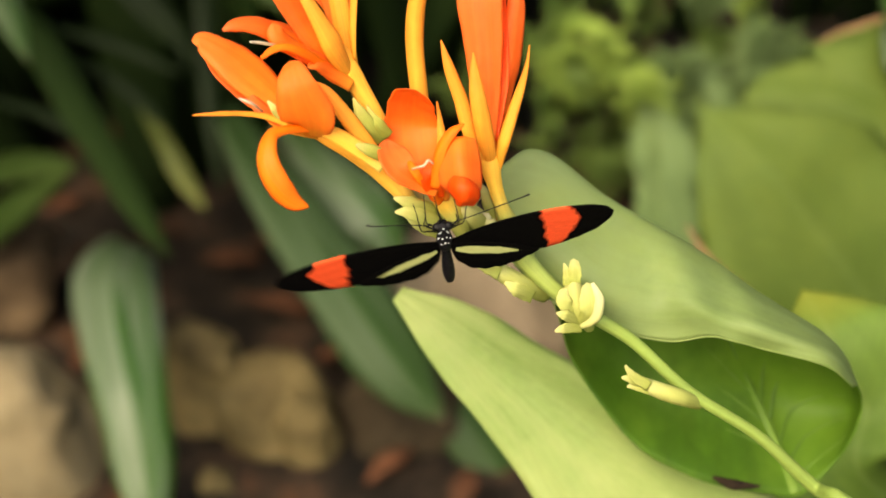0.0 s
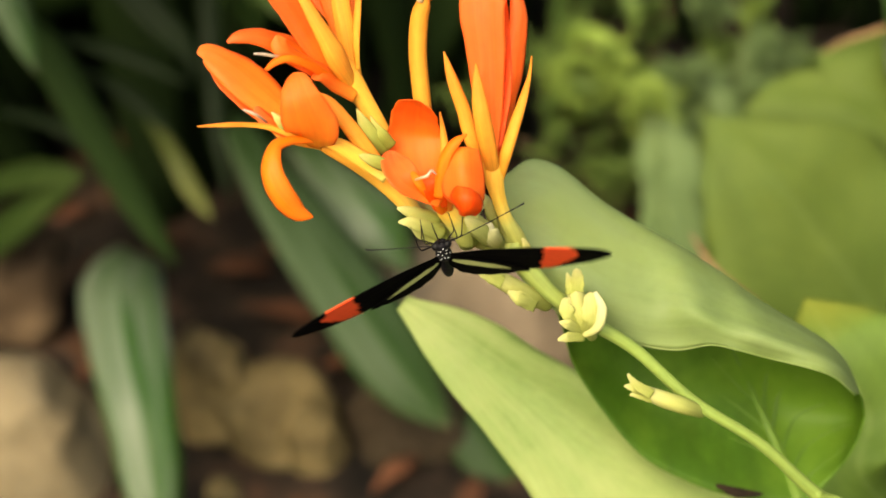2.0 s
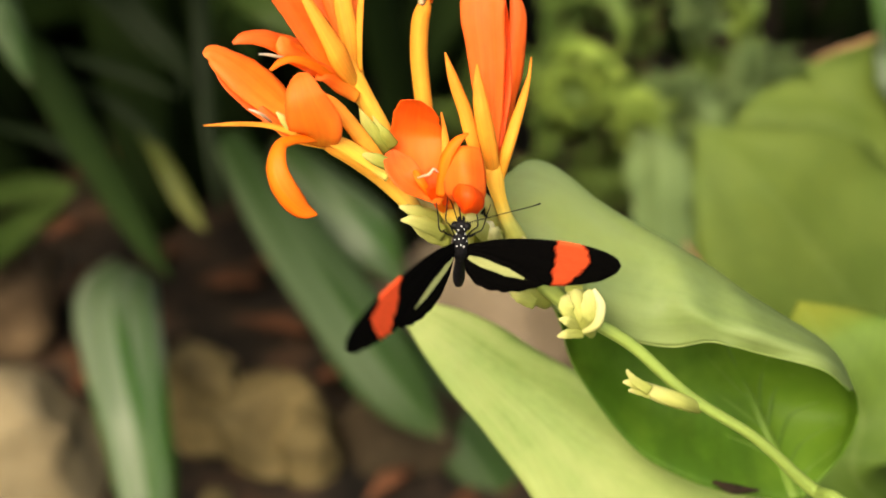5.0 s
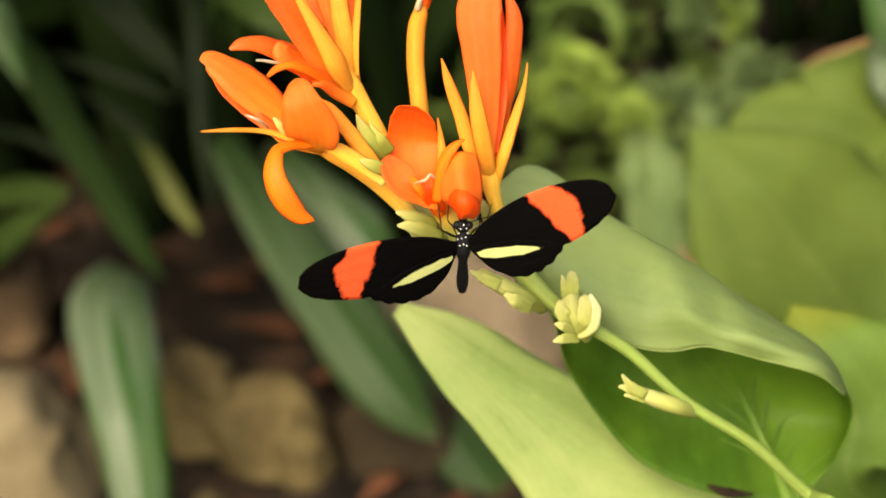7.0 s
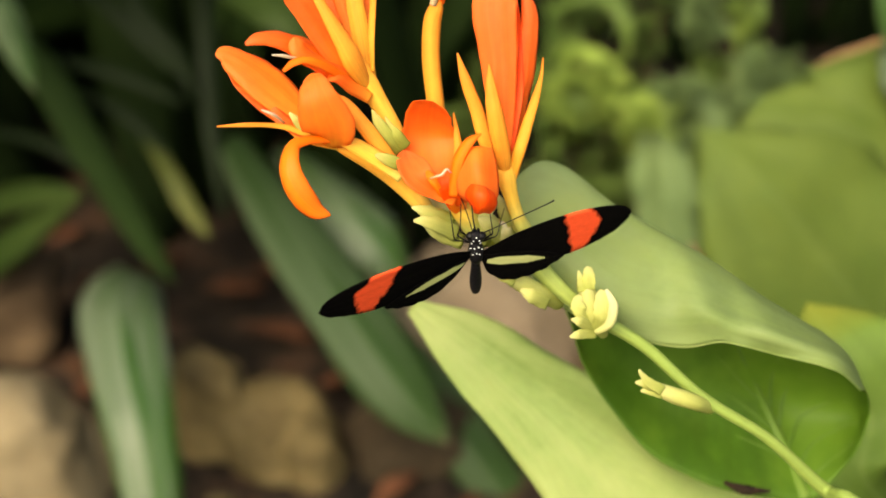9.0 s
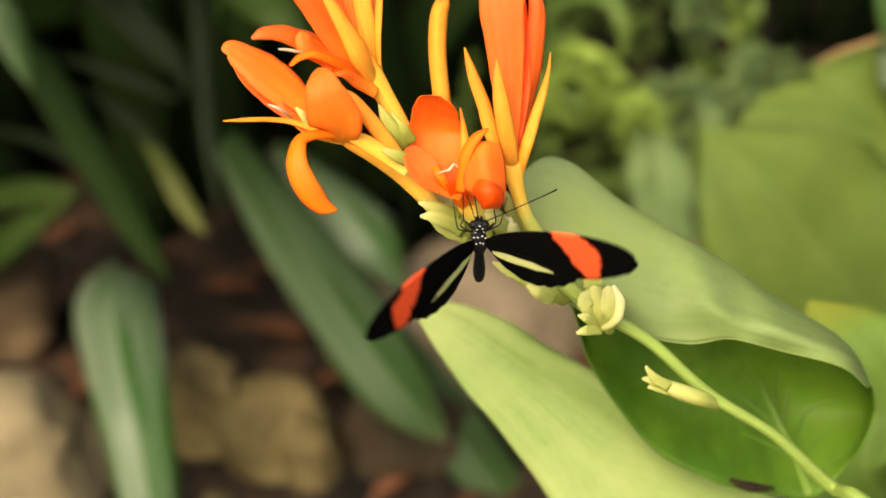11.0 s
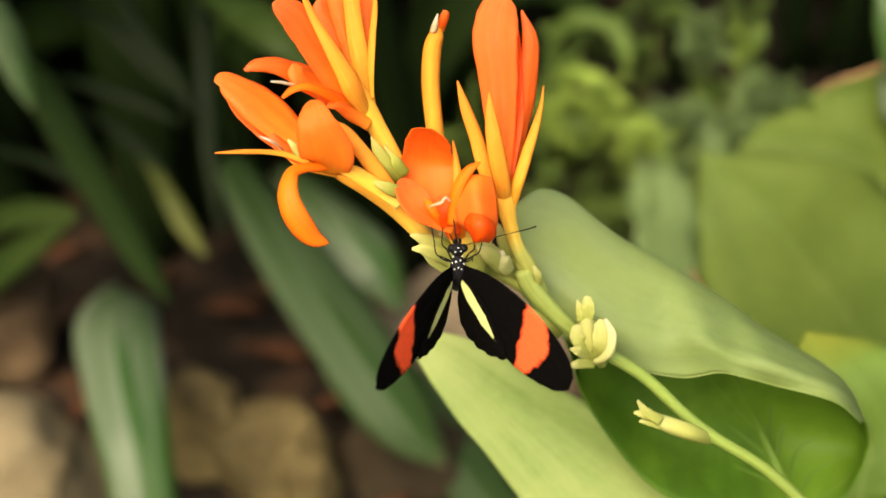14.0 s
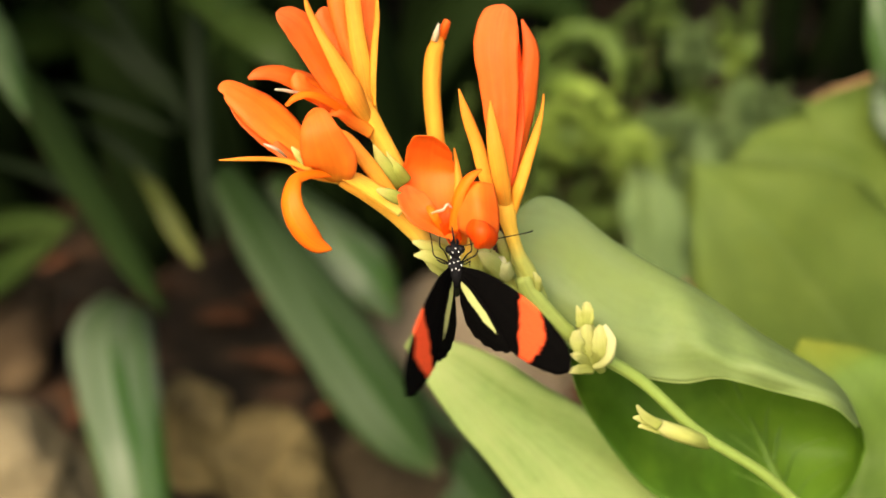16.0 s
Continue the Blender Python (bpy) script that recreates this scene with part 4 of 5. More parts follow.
strap_plant(V(-23.95, 0.69, -68), "clump of dark green arching strap leaves", (
    ((V(-25.77, 15.3, -60), V(-21.18, 11.15, -56), V(-18.15, 6.61, -54), V(-15.4, 2.29, -53), V(-13.7, -0.54, -53)), (0.9, 1.0, 0.95, 0.75, 0.143), 0.2, (0.2, 0.6, 1), shaded_strap_mat),
    ((V(-16.19, -0.6, -57), V(-15.99, 0.17, -53), V(-15.57, -1, -48), V(-14.83, -3.19, -45), V(-13.96, -5.91, -43), V(-13.25, -9.07, -42), V(-12.61, -12.15, -41)), (0.777, 1.545, 1.973, 1.903, 1.679, 1.406, 1.141), 0.15, (0.1, 0.3, 1), strap_mat),
    ((V(-26.38, 3.39, -60), V(-22.94, 4.36, -56), V(-20.21, 4.27, -53), V(-17.87, 3.9, -51)), (1.317, 1.374, 0.973, 0.086), 0.2, (0.1, 0.6, 1), green_strap_mat),
    ((V(-25.23, 0.63, -58), V(-22.4, 2.05, -55), V(-20.21, 3.14, -53), V(-18.09, 3.85, -51)), (1.546, 1.317, 0.916, 0.086), 0.2, (-0.3, 0.5, 1), green_strap_mat),
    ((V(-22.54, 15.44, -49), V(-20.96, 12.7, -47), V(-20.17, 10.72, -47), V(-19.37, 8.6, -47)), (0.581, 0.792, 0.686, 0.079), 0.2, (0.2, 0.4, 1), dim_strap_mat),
    ((V(-21.63, 12.05, -60), V(-18.78, 11.25, -58), V(-16.2, 10.32, -57), V(-13.43, 8.87, -56)), (0.247, 0.423, 0.388, 0.059), 0.2, (0.2, 0.5, 1), deep_shade_mat),
    ((V(-20.39, 10.35, -60), V(-17.86, 9.22, -58), V(-15.58, 7.47, -57), V(-13.94, 5.6, -56)), (0.247, 0.393, 0.359, 0.059), 0.2, (0.2, 0.5, 1), deep_shade_mat),
    ((V(-13.44, 18.36, -62), V(-12.94, 13, -60), V(-12.49, 7.95, -59), V(-11.68, 3.02, -58)), (0.504, 0.555, 0.519, 0.242), 0.2, (0.2, 0.5, 1), deep_shade_mat),
    ((V(-18.33, 18.03, -62), V(-16.56, 14.55, -60), V(-14.4, 11.93, -59), V(-13.34, 9.37, -58)), (0.441, 0.555, 0.488, 0.091), 0.2, (0.2, 0.5, 1), deep_shade_mat),
    ((V(-21.15, 16.44, -62), V(-18.26, 14.85, -60), V(-15.62, 12.24, -59), V(-14.25, 10.59, -58)), (0.315, 0.463, 0.397, 0.060), 0.2, (0.2, 0.5, 1), deep_shade_mat),
    ((V(-24.36, 8.03, -60), V(-21.46, 7.25, -58), V(-19.45, 6.27, -57), V(-17.92, 4.71, -56)), (0.278, 0.393, 0.359, 0.059), 0.2, (0.2, 0.5, 1), deep_shade_mat),
    ((V(-15.96, 7.5, -58), V(-14.3, 5.53, -55), V(-13.14, 3.61, -54), V(-11.94, 1.87, -53)), (0.289, 0.463, 0.521, 0.116), 0.2, (0.2, 0.4, 1), young_mat)))
strap_plant(V(-10.73, 4.98, -75), "strap-leaved plant with broad grey-green leaves behind the flower", (
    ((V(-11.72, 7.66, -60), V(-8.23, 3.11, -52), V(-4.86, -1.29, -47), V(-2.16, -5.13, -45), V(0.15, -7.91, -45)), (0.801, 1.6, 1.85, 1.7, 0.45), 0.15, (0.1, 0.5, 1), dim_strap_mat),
    ((V(-8.85, 7.2, -62), V(-5.68, 4.13, -56), V(-3.55, 1.75, -54), V(-1.97, -0.83, -54)), (0.7, 1.6, 1.7, 0.4), 0.15, (0.2, 0.6, 1), strap_mat),
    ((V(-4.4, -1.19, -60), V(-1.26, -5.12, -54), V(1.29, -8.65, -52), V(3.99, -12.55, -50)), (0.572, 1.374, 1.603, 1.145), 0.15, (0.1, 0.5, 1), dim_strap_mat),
    ((V(-14.59, 18.6, -60), V(-10.39, 14.67, -50), V(-7.82, 12.37, -46), V(-5.96, 10.25, -46)), (0.908, 1.229, 1.175, 0.214), 0.15, (0.1, 0.6, 1), green_strap_mat)))

# leaves further back, darkened in their colour to stand for the shade there
rng = random.Random(5)
shade = bmesh.new()
for k in range(260):
    x, y = (rng.uniform(-0.5, 0.05), rng.uniform(0.62, 1.2)) if k < 130 else (rng.uniform(-0.75, 0.75), rng.uniform(0.9, 1.7))
    h = rng.uniform(0.1, 0.5)
    dx, dy = rng.uniform(-0.22, 0.22), rng.uniform(-0.25, 0.05)
    blade([Vector((x, y, -0.01)), Vector((x + dx * 0.3, y + dy * 0.3, h * 0.7)), Vector((x + dx * 0.7, y + dy * 0.7, h)), Vector((x + dx * 1.1, y + dy * 1.1, h * 0.8))],
          (1.2, rng.uniform(1.5, 2.6), 2.0, 0.1), 0.2, (rng.uniform(-0.6, 0.6), 0.4, 1), thick=0.08, n=10, m=5, seed=k, bm=shade)
solo("undergrowth", shade, shaded_leaf_mat, "undergrowth of strap leaves, darkened in colour to stand for shade", "undergrowth", kind="stuff")


# dry leaves scattered on the soil
litter = bmesh.new()
for k in range(90):
    x, y, a = rng.uniform(-0.4, 0.25), rng.uniform(0.3, 1.0), rng.uniform(0, 6.28)
    d = Vector((math.cos(a), math.sin(a), 0)) * rng.uniform(0.008, 0.02)
    p = Vector((x, y, 0.008 + 0.012 * noise.noise(Vector((x * 9, y * 9, 0)))))
    blade([p - d, p + Vector((0, 0, 0.006)), p + d + Vector((0, 0, rng.uniform(0, 0.008)))], (0.1, rng.uniform(0.5, 1.0), 0.05), rng.uniform(-0.4, 0.4), (rng.uniform(-0.3, 0.3), 1, 0.6), thick=0.03, n=8, m=5, seed=k, bm=litter)
solo("leaf_litter", litter, litter_mat, "scattered reddish brown dry leaves on soil", "leaf litter", kind="stuff")

# unseen bushes of dense dark leaves, added behind and beside the bed to block skylight
def bush(x, y, wide, high, seed):
    """A bush added out of view against skylight: stems from the soil and a crown of many small leaves, thick outside
    and hollow within.
    """
    ob = thing("bush", Vector((x, y, 0)), "unseen dense dark green bush, added to block sky light", "bush", "bushes round the bed")
    r = np.random.RandomState(seed)
    for k in range(5):
        a = k * 1.26 + seed
        top = Vector((x + 0.5 * wide * math.cos(a), y + 0.5 * wide * math.sin(a), high * 0.7))
        part("stem", tube([Vector((x + 0.04 * math.cos(a), y + 0.04 * math.sin(a), -0.02)), (top + Vector((x, y, 0.1))) / 2, top], (1.2, 0.9, 0.4), 7, 8), brown_stone_mat, ob)
    leaf = np.array([(0, 0, 0), (0.45, 0.26, 0.06), (0.5, 0, -0.02), (0.45, -0.26, 0.06), (1, 0, -0.12), (0.5, 0, -0.05)])
    quads = np.array([(0, 2, 1), (0, 3, 2), (1, 2, 4), (2, 3, 4), (0, 1, 5), (0, 5, 3), (1, 4, 5), (5, 4, 3)])
    n = 900
    d = unit(r.normal(size=(n, 3)))
    shape = 1 + 0.22 * np.array([noise.noise(Vector(v) * 2.2 + Vector((seed, 0, 0))) for v in d])
    p = d * (r.uniform(0.6, 1.0, n) ** 0.5 * shape)[:, None] * np.array([wide, wide, high * 0.5]) + np.array([x, y, high * 0.52])
    p[:, 2] = np.maximum(p[:, 2], 0.02)
    f = unit(d + r.normal(size=(n, 3)) * 0.7 + np.array([0, 0, -0.2]))
    s = unit(np.cross(f, r.normal(size=(n, 3))))
    t = np.cross(f, s)
    size = r.uniform(0.06, 0.12, n)
    vs = (p[:, None] + size[:, None, None] * (leaf[None, :, 0:1] * f[:, None] + leaf[None, :, 1:2] * s[:, None] + leaf[None, :, 2:3] * t[:, None])).reshape(-1, 3)
    fs = (quads[None] + 6 * np.arange(n)[:, None, None]).reshape(-1, 3)
    me = bpy.data.meshes.new("crown")
    me.from_pydata((vs - np.array([x, y, 0])).tolist(), [], fs.tolist())
    me.materials.append(shaded_leaf_mat)
    crown = new("crown", me)
    crown.parent = ob
    return ob


for k in range(13):
    a = math.pi * (0.02 + 0.96 * k / 12)
    bush(0.15 + 1.6 * math.cos(a), -0.1 + 1.85 * math.sin(a), 0.34 + 0.05 * (k % 3), 1.35 + 0.2 * ((k * 7) % 4), k + 1)


# feathery yellow-green foliage
def frond(bm, root, tip, sag, size, seed):
    r = random.Random(seed)
    root, tip = Vector(root), Vector(tip)
    mid = (root + tip) / 2 + Vector((0, 0, sag))
    axis = spline([root, mid, tip], 12)
    tube(axis[::3], (0.12, 0.1, 0.07, 0.03), 5, 8, bm)
    for i in range(1, 12):
        t = Vector(axis[i] - axis[i - 1]).normalized()
        for s in (-1, 1):
            out = (t.cross(Vector((r.uniform(-0.5, 0.5), r.uniform(-0.5, 0.5), 1))).normalized() * s + t * 0.6 + Vector((0, 0, r.uniform(-0.3, 0.4)))).normalized()
            ln = size * r.uniform(0.6, 1.1) * (1.15 - i / 14)
            p = Vector(axis[i])
            blade([p, p + out * ln * 0.5 + Vector((0, 0, 0.1 * ln)), p + out * ln], (0.05, ln * 15, 0.05), 0.1, None, None, 0.03, n=6, m=3, seed=i, bm=bm)


def feathery(base, label, clumps, size, seed):
    """A shrub of feathery fronds in clumps; each clump is (where it grows from, where it reaches, number of fronds, material, spread)."""
    ob = thing("shrub", base, label, "shrub", "feathery shrubs")
    r = random.Random(seed)
    for root, reach, count, material, spread in clumps:
        bm = bmesh.new()
        for k in range(count):
            a = root + Vector((r.uniform(-1, 1), r.uniform(-1, 1), r.uniform(-1, 0.5))) * spread * 0.5
            b = reach + Vector((r.uniform(-1, 1), r.uniform(-1, 1), r.uniform(-1, 1))) * spread
            frond(bm, a, b, r.uniform(0, 0.015), r.uniform(*size), seed * 100 + k)
        part("foliage", bm, material, ob)
        part("branch", tube([Vector((base[0], base[1], -0.01)), (Vector((base[0], base[1], 0)) + root) / 2 + Vector((0.01, 0.02, 0)), root, (root + reach) / 2], (0.3, 0.25, 0.2, 0.1), 6, 14), brown_stone_mat, ob, "thin brown branch")
    return ob


foot = V(8.95, 3.28, -66)
shrub = feathery(Vector((foot.x, foot.y + 0.05, 0)), "feathery yellow-green shrub with small leaflets", (
    (V(8.54, 8.03, -58), V(7.95, 9.28, -52), 7, bright_fern_mat, 0.014), (V(11.02, 6.36, -58), V(9.96, 7.76, -51), 7, bright_fern_mat, 0.014),
    (V(7.41, 9.3, -60), V(6.59, 10.26, -53), 7, bright_fern_mat, 0.014), (V(6.32, 7.43, -60), V(5.72, 8.44, -53), 7, bright_fern_mat, 0.014),
    (V(7.73, 4.54, -64), V(7.25, 5.66, -59), 4, fern_mat, 0.014), (V(9.01, 2.93, -64), V(8.53, 3.98, -59), 4, fern_mat, 0.014), (V(9.55, 5.63, -66), V(9.05, 6.89, -61), 3, fern_mat, 0.012),
    (V(5.36, 9.5, -62), V(4.93, 10.26, -55), 5, fern_mat, 0.014), (V(7.73, 7.6, -62), V(7.13, 8.14, -55), 5, fern_mat, 0.012),
    (V(6.8, 13.63, -62), V(7.47, 14.97, -57), 4, fern_mat, 0.014), (V(8.54, 13.63, -62), V(9.43, 14.42, -57), 4, fern_mat, 0.014),
    (V(11.07, 12.04, -62), V(10.41, 12.92, -57), 4, fern_mat, 0.012), (V(6.79, 12.36, -62), V(6.48, 12.47, -56), 4, fern_mat, 0.012),
    (V(10.1, 7.6, -62), V(9.45, 10.08, -56), 4, fern_mat, 0.012), (V(5.67, 5.7, -62), V(5.13, 6.51, -56), 4, fern_mat, 0.012),
    (V(10.4, 3.81, -62), V(9.62, 4.96, -55), 4, fern_mat, 0.012), (V(17.1, 12.37, -62), V(15.57, 12.67, -54), 3, bright_fern_mat, 0.009),
    (V(12.88, 15.87, -66), V(11.78, 16.16, -60), 4, fern_mat, 0.012), (V(1.17, 7.82, -66), V(0.5, 10.32, -62), 3, fern_mat, 0.02)), (0.007, 0.014), 3)
for k, (pts, hs) in enumerate((
        ((V(5.44, 12.44, -58), V(6.13, 13.82, -57), V(7.39, 14.5, -56), V(8.88, 14.09, -56), V(9.71, 12.62, -56), V(9.58, 11.26, -57)), (0.181, 0.388, 0.443, 0.443, 0.355, 0.090)),
        ((V(5.74, 11.22, -58), V(6.79, 11.57, -56), V(8.18, 11, -55), V(9.35, 9.97, -55)), (0.242, 0.473, 0.468, 0.117)),
        ((V(12.4, 7.27, -58), V(11.11, 8.5, -55), V(9.82, 8.69, -54), V(9.09, 7.81, -54)), (0.242, 0.585, 0.579, 0.174)),
        ((V(10.88, 6.36, -58), V(11.4, 7.32, -55), V(10.98, 8.25, -54), V(10.11, 8.92, -54)), (0.181, 0.526, 0.636, 0.174)),
        ((V(8.66, 8.39, -57), V(8.03, 9.38, -55), V(8.66, 10, -54), V(9.68, 9.86, -54)), (0.179, 0.526, 0.521, 0.145)),
        ((V(17.06, 12.11, -60), V(16.64, 12.76, -58), V(16.67, 13.53, -57), V(17.07, 14.44, -57)), (0.185, 0.453, 0.448, 0.090)),
        ((V(5.12, 7.27, -58), V(5.74, 8.29, -56), V(6.7, 8.79, -55), V(7.88, 8.49, -55)), (0.242, 0.532, 0.526, 0.117)))):
    part("leaf", blade(pts, hs, 0.2, thick=0.05, n=24, m=7, seed=140 + k, wave=0.15), bright_fern_mat if k in (1, 2, 3, 4) else fern_mat, shrub)
foot = V(15.71, 0.71, -70)
feathery(Vector((foot.x, foot.y, 0)), "pale grey-green feathery shrub", (
    (V(12.67, 2.72, -58), V(12.11, 4.03, -54), 7, pale_mat, 0.016), (V(12.68, 0.87, -56), V(12.25, 2.12, -53), 6, pale_mat, 0.014), (V(17.79, 7.44, -60), V(16.84, 8.36, -55), 6, pale_mat, 0.014), (V(19.35, 8.69, -60), V(18.53, 9.65, -56), 5, fern_mat, 0.014),
    (V(13.44, 6.2, -60), V(12.8, 7.41, -56), 6, pale_mat, 0.016), (V(17.08, 9.83, -62), V(16.25, 11.11, -57), 5, pale_mat, 0.014), (V(14.98, 3.72, -60), V(14.26, 4.67, -55), 5, pale_mat, 0.014),
    (V(12.13, 3.33, -58), V(11.4, 5.42, -53), 7, pale_mat, 0.015), (V(12.15, 7.27, -58), V(11.42, 8.73, -53), 7, pale_mat, 0.014), (V(15.31, 7.44, -60), V(14.47, 8.55, -54), 8, pale_mat, 0.018),
    (V(17.49, 9, -60), V(16.66, 9.86, -54), 6, pale_mat, 0.016), (V(15.03, 12.95, -64), V(14.2, 14.29, -59), 6, pale_mat, 0.018), (V(17.5, 14.22, -66), V(17.44, 15.88, -62), 5, fern_mat, 0.018),
    (V(14.36, 4.44, -62), V(13.6, 5.84, -57), 6, fern_mat, 0.016), (V(15.5, 10.91, -66), V(14.55, 11.41, -62), 4, fern_mat, 0.014)), (0.009, 0.017), 4)

# broad leaves behind on the right
broad = thing("broad_leaf_plant", Vector((0.36, 0.32, 0)), "broad-leaved plant with olive green leaves, brown along the edges", "plant")
part("leaf", blade([Vector((0.3, 0.42, 0.03)), V(19.85, -7.14, -34), V(15.88, -1.9, -31), V(13.31, 1.32, -30), V(11.4, 3.57, -30), V(9.7, 5.3, -31)], (1, 5.191, 5.512, 4.473, 2.556, 0.259), 0.15, (-0.1, 0.3, 1), n=60, m=17, seed=80, wave=0.05, rag=0.03), olive_mat, broad)
part("leaf", blade([Vector((0.32, 0.25, 0.05)), V(12.98, -7.3, -14), V(11.39, -4.26, -12), V(10.47, -2.43, -12), V(9.91, -1.23, -13)], (1, 2.4, 2.8, 1.9, 0.2), 0.15, (-0.2, 0.3, 1), n=40, m=13, seed=81, wave=0.05), lime_mat, broad)
part("leaf", blade([Vector((0.36, 0.44, 0.03)), V(22.64, 2.43, -36), V(19.76, 5.3, -34), V(17.01, 6.83, -33), V(15.11, 7.54, -33), V(14.33, 7.81, -33)], (1, 4.641, 3.837, 2.492, 0.890, 0.111), 0.15, (-0.3, 0.4, 1), n=44, m=15, seed=82, wave=0.05, rag=0.03), olive_mat, broad)
part("leaf", blade([Vector((0.20, 0.62, 0.02)), V(10.81, -0.6, -53), V(10.54, 2.84, -53), V(10.33, 5.78, -54), V(10.52, 7.91, -55)], (0.4, 0.687, 0.858, 0.752, 0.117), 0.2, (0.1, 0.4, 1), n=30, m=9, seed=185, wave=0.25, rag=0.12), pale_mat, broad)
part("leaf", blade([Vector((0.23, 0.62, 0.02)), V(12.24, -1.74, -52), V(11.89, 2.23, -52), V(11.56, 5.71, -53), V(11.28, 8.84, -54)], (0.4, 0.849, 1.019, 0.858, 0.116), 0.2, (0.1, 0.4, 1), n=30, m=9, seed=186, wave=0.25, rag=0.12), pale_mat, broad)
part("leaf", blade([Vector((0.26, 0.62, 0.02)), V(13.26, -0.6, -54), V(13.05, 3.16, -54), V(13.01, 6.44, -55), V(13.39, 8.9, -56)], (0.4, 0.636, 0.752, 0.643, 0.118), 0.2, (0.1, 0.4, 1), n=30, m=9, seed=187, wave=0.25, rag=0.12), olive_mat, broad)
part("leaf", blade([Vector((0.29, 0.62, 0.02)), V(15.69, 5.92, -56), V(14.64, 7.32, -55), V(13.91, 8.5, -55), V(13.78, 9.64, -56)], (0.4, 0.473, 0.877, 0.760, 0.118), 0.2, (0.1, 0.4, 1), n=30, m=9, seed=188, wave=0.25, rag=0.12), pale_mat, broad)
part("leaf", blade([Vector((0.32, 0.62, 0.02)), V(17.77, 6.22, -56), V(16.7, 7.62, -55), V(16.06, 8.65, -55), V(15.71, 9.65, -56)], (0.4, 0.532, 0.877, 0.760, 0.118), 0.2, (0.1, 0.4, 1), n=30, m=9, seed=189, wave=0.25, rag=0.12), pale_mat, broad)
part("leaf", blade([Vector((0.35, 0.62, 0.02)), V(20.3, 6.37, -58), V(19.19, 8.1, -57), V(18.45, 9.16, -57), V(17.4, 10.06, -57)], (0.4, 0.604, 0.956, 0.777, 0.120), 0.2, (0.1, 0.4, 1), n=30, m=9, seed=190, wave=0.25, rag=0.12), olive_mat, broad)
part("leaf", blade([Vector((0.42, 0.5, 0.05)), V(20.67, 6.21, -34), V(18.98, 8.68, -32), V(17.63, 10.73, -31), V(16.66, 12.92, -31)], (1, 1.7, 1.9, 1.3, 0.2), 0.15, (-0.2, 0.3, 1), n=30, m=9, seed=84), strap_mat, broad)
part("leaf", blade([Vector((0.34, 0.43, 0.03)), V(19.36, 2.32, -33.5), V(16.97, 4.39, -32.5), V(14.87, 5.72, -32.5), V(13.08, 6.06, -33), V(11.48, 5.59, -33.5)], (1, 2.465, 2.320, 1.878, 1.224, 0.067), 0.15, (-0.2, 0.4, 1), n=40, m=13, seed=86, wave=0.05, rag=0.03), olive_mat, broad)
part("dry_rim", tube([V(14.46, 7.83, -32.6), V(15.25, 8.24, -32.6), V(16.14, 8.53, -32.6), V(17.4, 8.97, -32.7), V(18.61, 9.3, -33)], (0.03, 0.08, 0.09, 0.08, 0.04), 8, 24, flat=0.4), rust_mat, broad, "dry reddish brown leaf rim")
part("dry_rim", tube([V(7.76, 0.65, -20.6), V(8.51, -0.52, -20.2), V(9.57, -1.49, -19.6), V(10.69, -2.34, -19)], (0.03, 0.12, 0.13, 0.04), 8, 24, flat=0.4), rust_mat, broad, "dry reddish brown leaf rim")

# ---- the butterfly ----
butterfly = thing("butterfly", (0, 0, 0), "black butterfly with red forewing bands and yellow hindwing stripes", "butterfly")


def B(x, y, z):
    return Vector((x / 100, y / 100, z / 100))


def ball(center, radius, squash=(1, 1, 1), sub=3, bm=None):
    bm = bm or bmesh.new()
    m = Matrix.Translation(center) @ Matrix.Diagonal((*[s * radius / 100 for s in squash], 1))
    bmesh.ops.create_icosphere(bm, subdivisions=sub, radius=1, matrix=m)
    return bm


def sheet(xs, lead, trail, mirror, lift, scallop, seed):
    """A wing in its own plane: x to the tip, y to the leading edge; its hind margin is scalloped."""
    n, m = 40, 15
    u = 0.5 - 0.5 * np.cos(np.linspace(0, math.pi, n))
    u = 0.35 * np.linspace(0, 1, n) + 0.65 * u
    x, a, b = (np.interp(u, np.linspace(0, 1, 200), spline(q, 200)[:, 0]) for q in (xs, lead, trail))
    b = b - scallop * np.abs(np.sin(x * 9.5 + seed)) * np.clip(x, 0, 0.5)
    grid = np.zeros((n, m, 3))
    for j, v in enumerate(np.linspace(0, 1, m)):
        y = b + (a - b) * v
        z = lift + 0.05 * np.sin(math.pi * np.clip(x / 3.4, 0, 1)) - 0.05 * (1 - v) ** 2 + 0.006 * np.sin(v * 26 + x * 1.5)
        grid[:, j] = np.stack([x * (-1 if mirror else 1), y, z], 1) / 100
    return shell(grid, 0.00012)


wings = []
for mirror in (True, False):
    fore = part("forewing", sheet((0, 0.6, 1.3, 2.0, 2.7, 3.2, 3.42), (0.1, 0.33, 0.45, 0.46, 0.36, 0.18, -0.02), (-0.15, -0.42, -0.68, -0.74, -0.65, -0.48, -0.26), mirror, 0.03, 0.05, 0.4), fore_mat, butterfly, "black forewing with a red band")
    part("hindwing", sheet((0, 0.2, 0.6, 1.05, 1.45, 1.75, 1.88), (0.0, -0.05, -0.12, -0.25, -0.42, -0.58, -0.68), (-0.2, -0.62, -0.93, -1.0, -0.94, -0.82, -0.72), mirror, 0.045, 0.1, 0.0), hind_mat, fore, "black hindwing with a yellow stripe")
    wings.append(fore)
